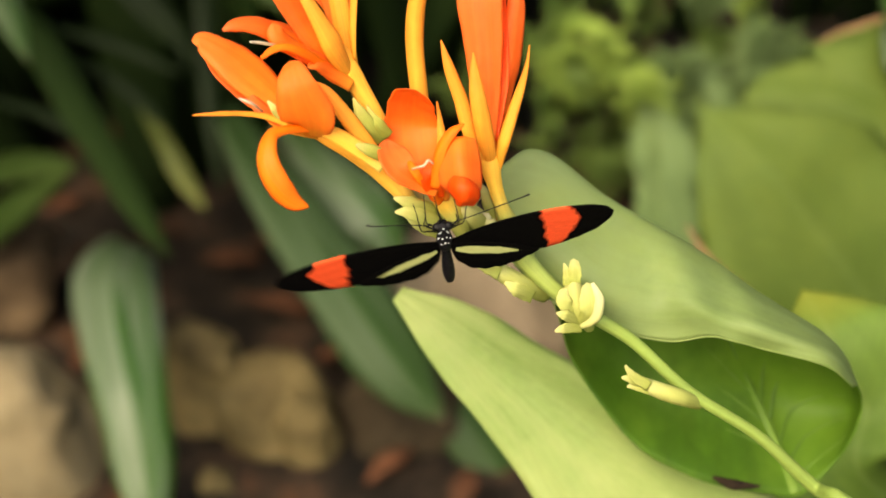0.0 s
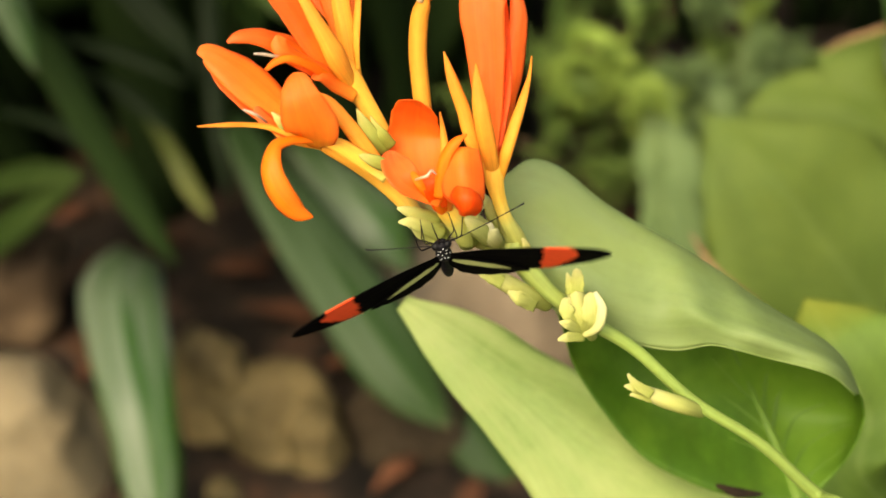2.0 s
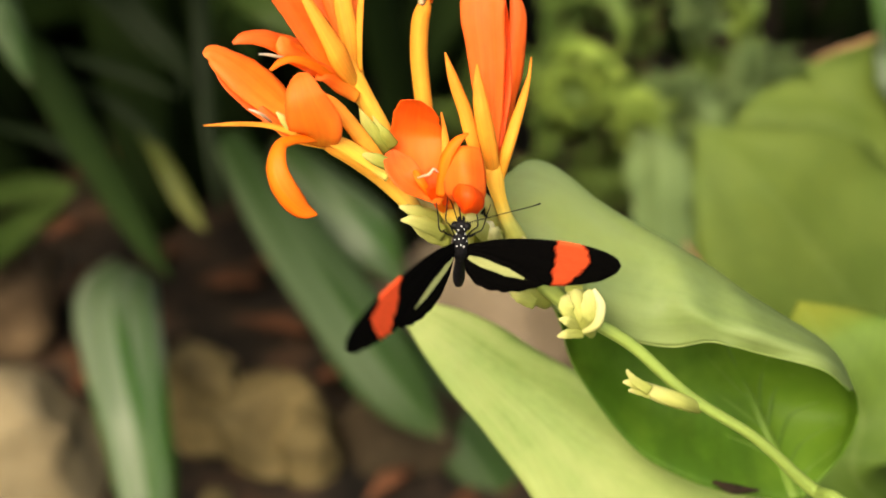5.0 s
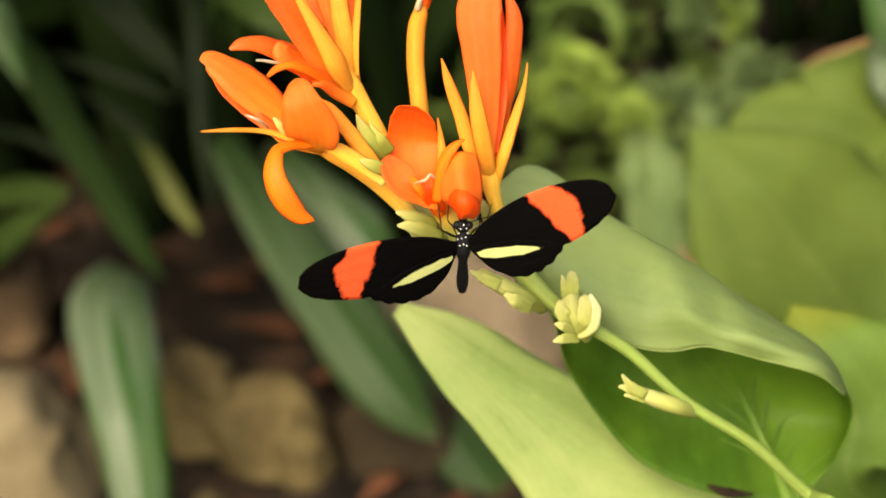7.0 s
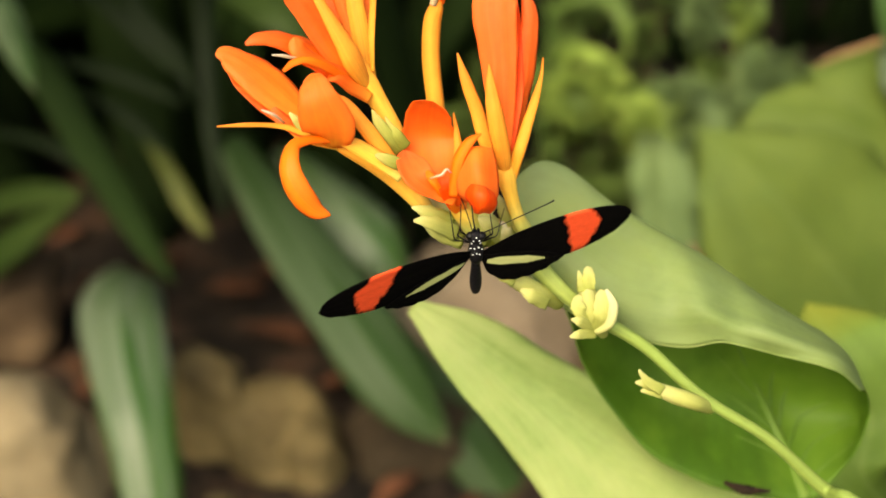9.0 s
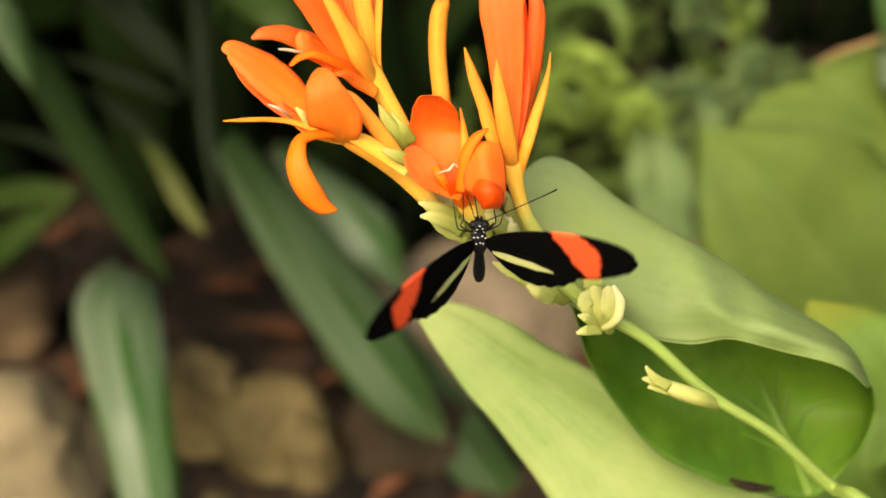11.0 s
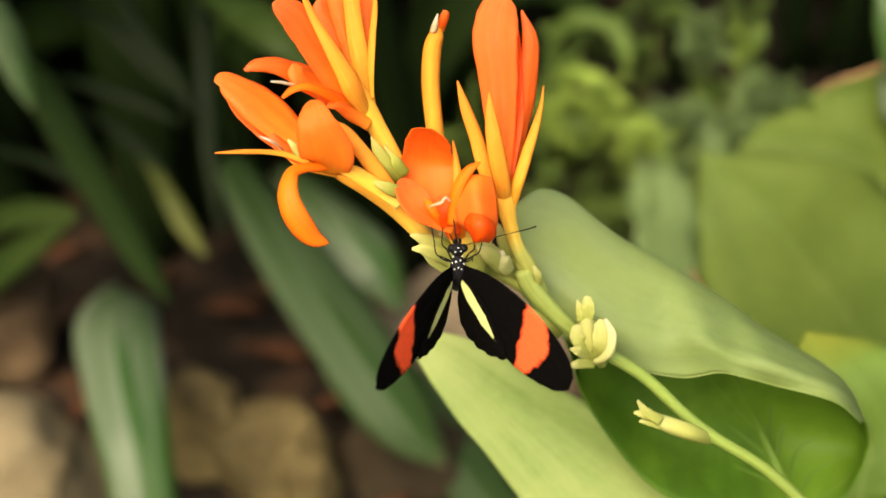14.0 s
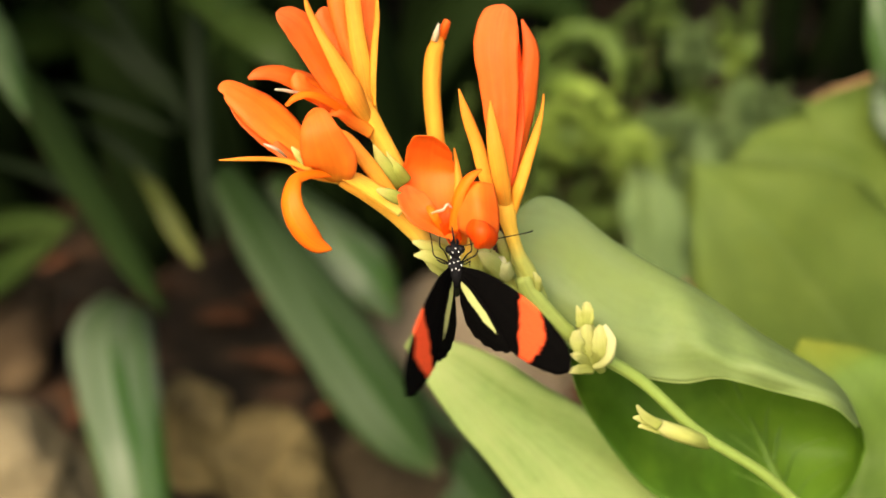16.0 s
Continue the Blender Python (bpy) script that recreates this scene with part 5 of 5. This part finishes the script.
part("thorax", tube([B(0, 0.4, 0.03), B(0, 0.25, 0.05), B(0, 0.02, 0.05), B(0, -0.22, 0.0)], (0.08, 0.14, 0.165, 0.1), 14, 16), body_mat, butterfly)
abdomen = part("abdomen", tube([B(0, 0.06, 0), B(0, -0.3, 0.01), B(0, -0.75, 0.02), B(0, -1.12, 0.0), B(0, -1.28, -0.02)], (0.08, 0.1, 0.125, 0.1, 0.04), 14, 40), body_mat, butterfly)
for v in abdomen.data.vertices:
    v.co.x *= 1 + 0.05 * math.sin(v.co.y * 3600)
head = part("head", ball(B(0, 0.52, 0.05), 0.15, (1, 0.9, 0.9)), body_mat, butterfly)
for s in (-1, 1):
    part("eye", ball(B(0.11 * s, 0.55, 0.06), 0.09), leg_mat, head, "dark glossy eye")
    part("palp", tube([B(0.04 * s, 0.6, 0.02), B(0.05 * s, 0.7, 0.04), B(0.03 * s, 0.76, 0.05)], (0.03, 0.03, 0.01), 8, 8), body_mat, head)
dots = ((0.01, 0.6, 0.175), (0.075, 0.53, 0.185), (-0.06, 0.52, 0.19), (0.1, 0.4, 0.13), (-0.1, 0.4, 0.13), (0.06, 0.34, 0.19), (-0.04, 0.32, 0.2), (0.14, 0.25, 0.15), (-0.13, 0.28, 0.155), (0.01, 0.2, 0.225), (0.08, 0.17, 0.22), (-0.08, 0.17, 0.22), (0.15, 0.45, 0.06), (-0.15, 0.45, 0.06))
for d in dots:
    part("spot", ball(B(d[0] * 0.85, d[1], d[2] - 0.012), 0.016, (1, 1, 0.7), 2), dot_mat, butterfly, "white scale spot")
part("proboscis", tube([B(0, 0.62, 0), B(-0.03, 0.8, 0.02), B(-0.06, 1.0, -0.08), B(-0.08, 1.2, -0.2)], (0.022, 0.016, 0.014, 0.01), 6, 14), leg_mat, head)
right_antenna = part("antenna", tube([B(0, 0, 0), B(0.65, 0.04, -0.33), B(1.35, 0.06, -0.72), B(1.53, 0.08, -0.82)], (0.012, 0.01, 0.013, 0.02), 6, 24), leg_mat, head)
left_antenna = part("antenna", tube([B(0, 0, 0), B(-0.65, 0, -0.13), B(-1.25, -0.1, -0.28), B(-1.4, -0.1, -0.33)], (0.012, 0.01, 0.013, 0.02), 6, 24), leg_mat, head)
for knee, foot in (((-0.42, 0.42, 0.0), (-0.5, 0.85, -0.35)), ((-0.3, 0.6, -0.05), (-0.28, 1.0, -0.4)), ((0.33, 0.5, -0.05), (0.28, 0.85, -0.45)), ((0.42, 0.4, -0.1), (0.58, 0.75, -0.5)), ((-0.35, 0.25, -0.25), (-0.3, 0.1, -0.6)), ((0.3, 0.2, -0.3), (0.3, 0.0, -0.6))):
    s = 1 if knee[0] > 0 else -1
    part("leg", tube([B(0.1 * s, 0.2, -0.1), B(knee[0] * 0.7, knee[1] * 0.8, knee[2] * 0.7 - 0.02), B(*knee), B((knee[0] + foot[0]) / 2, (knee[1] + foot[1]) / 2, (knee[2] + foot[2]) / 2), B(*foot)], (0.019, 0.016, 0.014, 0.011, 0.008), 6, 18), leg_mat, butterfly)


def motions():
    rows = [
        (0, 0.03, 0.079, 1.44, 55, 8, -3, -14, 3, -12, -11, -3), (0.1, 0.06, 0.159, 1.44, 56, 8, 18, 16, 4, -10, -14, -7),
        (0.2, 0.06, 0.179, 1.44, 57, 9, 32, 15, 4, 5, -26, -11), (0.3, 0.07, 0.189, 1.43, 58, 9, 46, 14, 5, 44, 10, -14),
        (0.4, 0.09, 0.169, 1.43, 59, 9, 67, 11, 6, 62, 8, -18), (0.5, 0.06, 0.179, 1.42, 60, 10, 75, 11, 6, 68, 4, -22),
        (0.6, 0.08, 0.099, 1.42, 62, 10, 62, 14, 6, 61, 10, -17), (0.7, 0.06, 0.079, 1.41, 63, 10, 50, 14, 6, 51, 12, -11),
        (0.8, 0.04, 0.079, 1.41, 65, 10, 37, 18, 6, 38, 19, -6), (0.9, -0.01, 0.069, 1.40, 66, 11, 26, 21, 5, 7, -25, 2),
        (1, -0.01, 0.028, 1.40, 68, 11, -2, -12, 5, -6, -19, 2), (1.1, -0.01, 0.088, 1.40, 68, 11, -3, -11, 4, -8, -15, 2),
        (1.2, -0.04, 0.049, 1.40, 68, 12, 7, -18, 2, 0, -20, -1), (1.3, -0.04, 0.049, 1.40, 69, 12, 16, -25, 1, 11, -26, -3),
        (1.4, -0.05, 0.028, 1.40, 69, 12, 31, -29, -1, 25, -30, -6), (1.5, -0.07, 0.049, 1.40, 69, 12, 39, -30, -2, 36, -30, -8),
        (1.6, -0.09, -0.011, 1.40, 70, 13, 46, -34, -2, 45, -34, -7), (1.7, -0.10, 0.019, 1.39, 70, 13, 42, -36, -1, 42, -34, -6),
        (1.8, -0.06, -0.002, 1.39, 70, 13, 29, -26, -1, 26, -33, -5), (1.9, -0.08, 0.019, 1.39, 70, 14, 21, -23, -1, 19, -25, -4),
        (2, -0.06, 0.049, 1.39, 71, 14, 9, -17, 0, 7, -21, -2), (2.1, -0.07, 0.009, 1.39, 71, 14, 15, 23, 0, 0, -18, -3),
        (2.2, -0.05, 0.009, 1.39, 70, 14, 32, 28, 0, 6, -24, -3), (2.3, -0.06, -0.021, 1.39, 70, 13, 41, 20, 0, 16, -41, -4),
        (2.4, -0.06, 0.058, 1.39, 70, 13, 72, 24, 0, 58, -39, -4), (2.5, -0.07, -0.021, 1.39, 70, 13, 80, 24, 0, 69, -42, -4),
        (2.6, -0.03, -0.002, 1.39, 70, 13, 82, 21, 0, 80, 13, -3), (2.7, -0.04, -0.021, 1.39, 70, 13, 74, 21, 1, 71, 19, -2),
        (2.8, -0.07, 0.049, 1.39, 70, 12, 55, 18, 2, 54, 30, 0), (2.9, -0.07, -0.021, 1.40, 70, 12, 25, -31, 2, 14, -36, 2),
        (3, -0.04, 0.009, 1.40, 70, 12, -1, -25, 3, -9, -24, 2), (3.1, -0.02, 0.049, 1.40, 68, 11, -9, -13, 3, -21, -12, 2),
        (3.2, 0.02, 0.099, 1.40, 66, 9, -17, -5, 3, -37, -18, 2), (3.3, 0.08, 0.099, 1.41, 65, 8, -12, -7, 3, -39, -19, 2),
        (3.4, 0.09, 0.088, 1.41, 63, 6, 0, -22, 3, -21, -9, 2), (3.5, 0.09, 0.109, 1.43, 59, 5, 13, -37, 3, -7, -17, 1),
        (3.6, 0.11, 0.148, 1.45, 54, 4, 80, 8, 6, 49, 11, 1), (3.7, 0.13, 0.118, 1.47, 49, 2, 88, 0, 8, 59, 5, 2),
        (3.8, 0.16, 0.099, 1.49, 46, 1, 88, -4, 14, 66, -4, 2), (3.9, 0.18, 0.088, 1.52, 41, 1, 76, -14, 24, 56, -4, 2),
        (4, 0.23, 0.129, 1.55, 37, 0, -1, -53, 42, -7, -31, 2), (4.1, 0.30, 0.129, 1.56, 36, 0, -9, -42, 33, 34, 18, 1),
        (4.2, 0.30, 0.130, 1.57, 34, -1, -9, -21, 25, 28, 33, 0), (4.3, 0.30, 0.131, 1.58, 33, -2, 24, 6, 17, 27, 39, -1),
        (4.4, 0.20, 0.212, 1.59, 31, -2, 34, 3, 9, 26, 30, -2), (4.5, 0.18, 0.173, 1.60, 30, -3, 49, -3, 1, 29, 19, -3),
        (4.6, 0.13, 0.054, 1.60, 30, -3, 75, -10, 1, 38, 2, 0), (4.7, 0.17, -0.005, 1.60, 30, -2, 86, -5, 1, 49, -5, 3),
        (4.8, 0.14, 0.006, 1.60, 30, -2, 87, -11, 2, 49, -9, 6), (4.9, 0.16, -0.053, 1.60, 30, -2, 74, -14, 2, 41, 0, 9),
        (5, 0.24, 0.048, 1.60, 30, -2, 54, -9, 3, -17, -14, 13), (5.1, 0.25, 0.159, 1.60, 30, -1, 42, -5, 3, 28, 23, 11),
        (5.2, 0.29, 0.250, 1.60, 30, -1, 31, 2, 2, 29, 34, 10), (5.3, 0.30, 0.240, 1.60, 29, -1, 37, 1, 2, 31, 29, 9),
        (5.4, 0.30, 0.231, 1.60, 29, -1, 54, -2, 2, 37, 17, 6), (5.5, 0.31, 0.232, 1.60, 29, -1, 72, -5, 2, 44, 3, 4),
        (5.6, 0.31, 0.223, 1.60, 29, -1, 84, -8, 2, 48, -7, 2), (5.7, 0.32, 0.223, 1.61, 29, -1, 84, -8, 2, 48, -7, 2),
        (5.8, 0.32, 0.214, 1.61, 29, -1, 72, -5, 2, 44, 2, 3), (5.9, 0.32, 0.205, 1.61, 28, -1, 54, -2, 3, 37, 17, 4),
        (6, 0.33, 0.206, 1.61, 28, -1, 37, 2, 3, 30, 29, 6), (6.1, 0.33, 0.196, 1.61, 28, -1, 31, 3, 3, 28, 34, 6),
        (6.2, 0.34, 0.197, 1.61, 28, -1, 37, 2, 3, 30, 29, 6), (6.3, 0.34, 0.188, 1.61, 28, -1, 54, -2, 3, 37, 17, 4),
        (6.4, 0.34, 0.179, 1.61, 28, 0, 72, -5, 2, 44, 2, 3), (6.5, 0.35, 0.179, 1.62, 27, 0, 84, -8, 2, 48, -7, 2),
        (6.6, 0.35, 0.170, 1.62, 27, 0, 84, -8, 2, 48, -7, 2), (6.7, 0.36, 0.161, 1.62, 27, 0, 72, -5, 2, 44, 3, 3),
        (6.8, 0.36, 0.162, 1.62, 27, 0, 54, -2, 3, 37, 17, 4), (6.9, 0.36, 0.152, 1.62, 27, 0, 37, 2, 3, 30, 29, 6),
        (7, 0.37, 0.153, 1.62, 27, 0, 28, 3, 2, 26, 34, 2), (7.1, 0.37, 0.144, 1.62, 27, 0, 31, 1, 2, 27, 29, -2),
        (7.2, 0.38, 0.135, 1.62, 26, 0, 44, -3, 1, 31, 16, -7), (7.3, 0.38, 0.135, 1.63, 26, 0, 59, -7, 0, 36, 2, -12),
        (7.4, 0.38, 0.176, 1.63, 26, 0, 83, -12, 0, 41, -7, -13), (7.5, 0.43, 0.187, 1.63, 26, 0, 89, -13, 0, 51, -12, -14),
        (7.6, 0.36, 0.148, 1.60, 30, 0, 86, -8, 1, 45, -7, -10), (7.7, 0.32, 0.178, 1.58, 33, 1, 76, -8, 1, 37, 4, -6),
        (7.8, 0.32, 0.189, 1.55, 36, 1, 59, -6, 2, 33, 11, -2), (7.9, 0.36, 0.180, 1.54, 39, 2, 50, 1, 2, -19, -15, 2),
        (8, 0.38, 0.060, 1.52, 41, 2, 37, 7, 3, -28, -11, 2), (8.1, 0.36, 0.081, 1.51, 43, 2, 32, 10, 3, -33, -8, 2),
        (8.2, 0.33, 0.091, 1.50, 45, 2, 40, 7, 2, -24, -13, 2), (8.3, 0.30, 0.002, 1.49, 46, 2, 48, 6, 2, -16, -18, 2),
        (8.4, 0.30, -0.137, 1.48, 48, 2, 64, 6, 2, 38, 16, 5), (8.5, 0.27, -0.077, 1.47, 49, 2, 75, 5, 2, 8, -37, 5),
        (8.6, 0.30, -0.176, 1.47, 49, 1, 75, 5, 4, 7, -36, 4), (8.7, 0.33, -0.215, 1.48, 49, 1, 65, 4, 5, -2, -30, 3),
        (8.8, 0.31, -0.165, 1.48, 48, 1, 52, 6, 6, -9, -21, 2), (8.9, 0.27, -0.154, 1.48, 48, 1, 43, 10, 7, -16, -14, 1),
        (9, 0.30, -0.024, 1.48, 48, 1, 32, 10, 8, -25, -5, 0), (9.1, 0.32, -0.032, 1.48, 47, 1, 34, 11, 8, -26, -6, 0),
        (9.2, 0.33, 0.120, 1.48, 47, 1, 51, 5, 8, -16, -13, 2), (9.3, 0.32, 0.112, 1.49, 47, 1, 59, 5, 7, 30, 21, 2),
        (9.4, 0.31, 0.114, 1.49, 47, 1, 68, 4, 5, 37, 15, 3), (9.5, 0.31, 0.115, 1.49, 47, 1, 74, 4, 4, 42, 11, 3),
        (9.6, 0.30, 0.107, 1.49, 47, 1, 75, 4, 3, 45, 10, 4), (9.7, 0.30, 0.109, 1.49, 46, 1, 72, 4, 3, 44, 11, 4),
        (9.8, 0.29, 0.101, 1.49, 46, 1, 64, 5, 3, 40, 16, 4), (9.9, 0.29, 0.103, 1.49, 46, 1, 52, 7, 4, 34, 22, 4),
        (10, 0.28, 0.104, 1.49, 46, 1, 40, 9, 4, 28, 29, 4), (10.1, 0.28, 0.096, 1.49, 46, 1, 32, 10, 4, 24, 33, 4),
        (10.2, 0.27, 0.098, 1.49, 46, 2, 30, 10, 4, 23, 34, 4), (10.3, 0.27, 0.100, 1.49, 45, 2, 35, 9, 4, 26, 31, 4),
        (10.4, 0.26, 0.091, 1.50, 45, 2, 46, 8, 4, 31, 26, 4), (10.5, 0.26, 0.093, 1.50, 45, 2, 58, 6, 3, 37, 19, 4),
        (10.6, 0.25, 0.095, 1.50, 45, 2, 69, 5, 3, 42, 13, 4), (10.7, 0.24, 0.087, 1.50, 45, 2, 75, 4, 3, 45, 10, 4),
        (10.8, 0.24, 0.089, 1.50, 45, 2, 74, 4, 3, 44, 11, 4), (10.9, 0.23, 0.090, 1.50, 45, 2, 66, 5, 3, 41, 15, 4),
        (11, 0.23, 0.082, 1.50, 44, 2, 52, 8, 2, 34, 21, 5), (11.1, 0.22, 0.084, 1.50, 44, 2, 36, 11, 2, 27, 29, 5),
        (11.2, 0.22, 0.086, 1.50, 44, 2, 24, 14, 1, 22, 34, 6), (11.3, 0.21, 0.078, 1.50, 44, 2, 17, 16, 0, 19, 37, 7),
        (11.4, 0.14, 0.059, 1.52, 41, 3, 38, 8, -1, 27, 21, 8), (11.5, 0.12, 0.041, 1.54, 38, 4, 51, -2, -1, -7, -26, 8),
        (11.6, 0.09, -0.017, 1.56, 35, 6, 67, -7, 1, 54, -3, 8), (11.7, 0.14, 0.015, 1.58, 32, 7, 70, -12, 3, 57, -8, 7),
        (11.8, -0.15, -0.104, 1.62, 27, 8, 42, -7, 6, 55, -8, 7), (11.9, -0.05, -0.002, 1.66, 22, 8, 41, -9, 8, 39, -4, 7),
        (12, -0.09, 0.090, 1.73, 14, 7, 31, -4, 10, 27, 4, 7), (12.1, -0.12, 0.050, 1.72, 15, 7, 25, 5, 7, 38, 1, 6),
        (12.2, -0.06, 0.090, 1.72, 15, 6, 38, -9, 5, 35, -7, 4), (12.3, -0.08, 0.170, 1.71, 15, 6, 44, -17, 2, 48, -11, 3),
        (12.4, -0.04, 0.170, 1.71, 16, 5, 64, -24, 0, 59, -22, 2), (12.5, -0.05, 0.170, 1.71, 16, 5, 71, -27, -3, 64, -25, 0),
        (12.6, -0.12, 0.190, 1.70, 17, 5, 54, -19, -4, 54, -21, -1), (12.7, -0.12, 0.220, 1.70, 17, 4, 40, -19, -5, 47, -16, -2),
        (12.8, -0.14, 0.240, 1.70, 17, 4, 34, -13, -7, 39, -11, -3), (12.9, -0.08, 0.220, 1.69, 18, 3, 41, -16, -8, 44, -14, -5),
        (13, -0.09, 0.240, 1.69, 18, 3, 63, -20, -9, 66, -19, -6), (13.1, -0.09, 0.300, 1.69, 19, 3, 73, -23, -6, 75, -22, -5),
        (13.2, -0.09, 0.230, 1.68, 19, 2, 77, -26, -3, 71, -23, -4), (13.3, -0.09, 0.220, 1.68, 20, 1, 67, -22, -1, 66, -21, -3),
        (13.4, -0.05, 0.170, 1.67, 20, 1, 50, -18, 2, 53, -23, -2), (13.5, -0.03, 0.060, 1.67, 21, 0, 43, -12, 5, 44, -14, -1),
        (13.6, -0.05, 0.110, 1.66, 21, 0, 31, -4, 5, 40, -13, -4), (13.7, -0.06, 0.120, 1.66, 22, 0, 40, -8, 4, 42, -18, -6),
        (13.8, -0.03, 0.080, 1.66, 22, 0, 52, -13, 3, 51, -19, -9), (13.9, -0.02, 0.110, 1.65, 23, 1, 62, -15, 2, 62, -22, -11),
        (14, -0.03, 0.140, 1.65, 23, 1, 64, -15, 2, 52, -20, -14), (14.1, -0.10, 0.030, 1.65, 23, 1, 48, -10, 3, 53, -20, -14),
        (14.2, -0.10, 0.090, 1.65, 23, 1, 42, -8, 4, 39, -12, -14), (14.3, -0.08, 0.030, 1.66, 22, 2, 38, -9, 4, 41, -12, -14),
        (14.4, -0.06, 0.070, 1.66, 22, 2, 44, -11, 5, 47, -17, -14), (14.5, -0.09, 0.040, 1.66, 22, 2, 56, -14, 6, 54, -22, -14),
        (14.6, -0.01, 0.190, 1.66, 22, 2, 75, -20, 6, 64, -23, -11), (14.7, -0.00, 0.170, 1.66, 21, 2, 76, -20, 6, 62, -20, -7),
        (14.8, 0.06, 0.040, 1.66, 21, 2, 57, -16, 6, 50, -17, -3), (14.9, -0.02, -0.040, 1.67, 21, 2, 35, -7, 6, 46, -9, 0),
        (15, 0.04, 0.020, 1.67, 21, 2, 35, -8, 6, 37, 3, 4), (15.1, -0.06, -0.010, 1.67, 21, 2, 32, -3, 5, 37, -2, 3),
        (15.2, 0.01, 0.050, 1.67, 20, 2, 41, -15, 3, 34, 1, 1), (15.3, -0.05, 0.010, 1.67, 20, 1, 43, -15, 2, 45, -13, 0),
        (15.4, -0.05, -0.010, 1.68, 20, 1, 51, -18, 0, 45, -18, -1), (15.5, 0.05, 0.050, 1.68, 20, 1, 56, -21, -1, 41, -14, -2),
        (15.6, -0.01, 0.010, 1.68, 19, 1, 45, -15, -3, 42, -11, -2), (15.7, 0.00, 0.100, 1.68, 19, 1, 39, -17, -5, 32, 2, -3),
        (15.8, -0.01, 0.030, 1.69, 19, 1, 40, -15, -6, 31, 2, -3), (15.9, -0.08, 0.210, 1.69, 18, 1, 56, -22, -8, 42, -12, -3),
        (16, -0.11, 0.220, 1.69, 18, 1, 73, -21, -10, 53, -16, -4)]
    walk(butterfly, [(r[0], TILT @ pose(r[1] / 100, r[2] / 100, r[3] / 100) @ pose(0, 0, 0, 0, 0, r[5]) @ pose(0, 0, 0, r[4])) for r in rows])
    base = pose(-0.0005, 0.006, 0.0008)
    walk(left_antenna, [(0.0, base), (3.2, base), (3.7, base @ pose(0, 0, 0, 0, -60, -45)), (11.6, base @ pose(0, 0, 0, 0, -60, -45)), (11.8, base), (12.1, base), (12.5, base @ pose(0, 0, 0, 0, -60, -45)), (16.0, base @ pose(0, 0, 0, 0, -60, -45))])
    base = pose(0.0005, 0.006, 0.0008)
    walk(right_antenna, [(0.0, base @ pose(0, 0, 0, 0, -15)), (3.3, base @ pose(0, 0, 0, 0, -15)), (4.2, base), (16.0, base)])
    bends = ((0, 0), (3.2, 0), (4, 20), (5, 33), (7.5, 25), (8, 9), (9, 10), (11.4, 22), (12, 42), (12.5, 64), (16, 64))
    walk(abdomen, [(t, pose(0, -0.0018, 0, a)) for t, a in bends])
    walk(wings[0], [(r[0], pose(-0.0013, 0.0012, 0.0012) @ pose(0, 0, 0, 0, r[6]) @ pose(0, 0, 0, 0, 0, -r[7]) @ pose(0, 0, 0, r[8])) for r in rows])
    walk(wings[1], [(r[0], pose(0.0013, 0.0012, 0.0012) @ pose(0, 0, 0, 0, -r[9]) @ pose(0, 0, 0, 0, 0, r[10]) @ pose(0, 0, 0, r[11])) for r in rows])


motions()
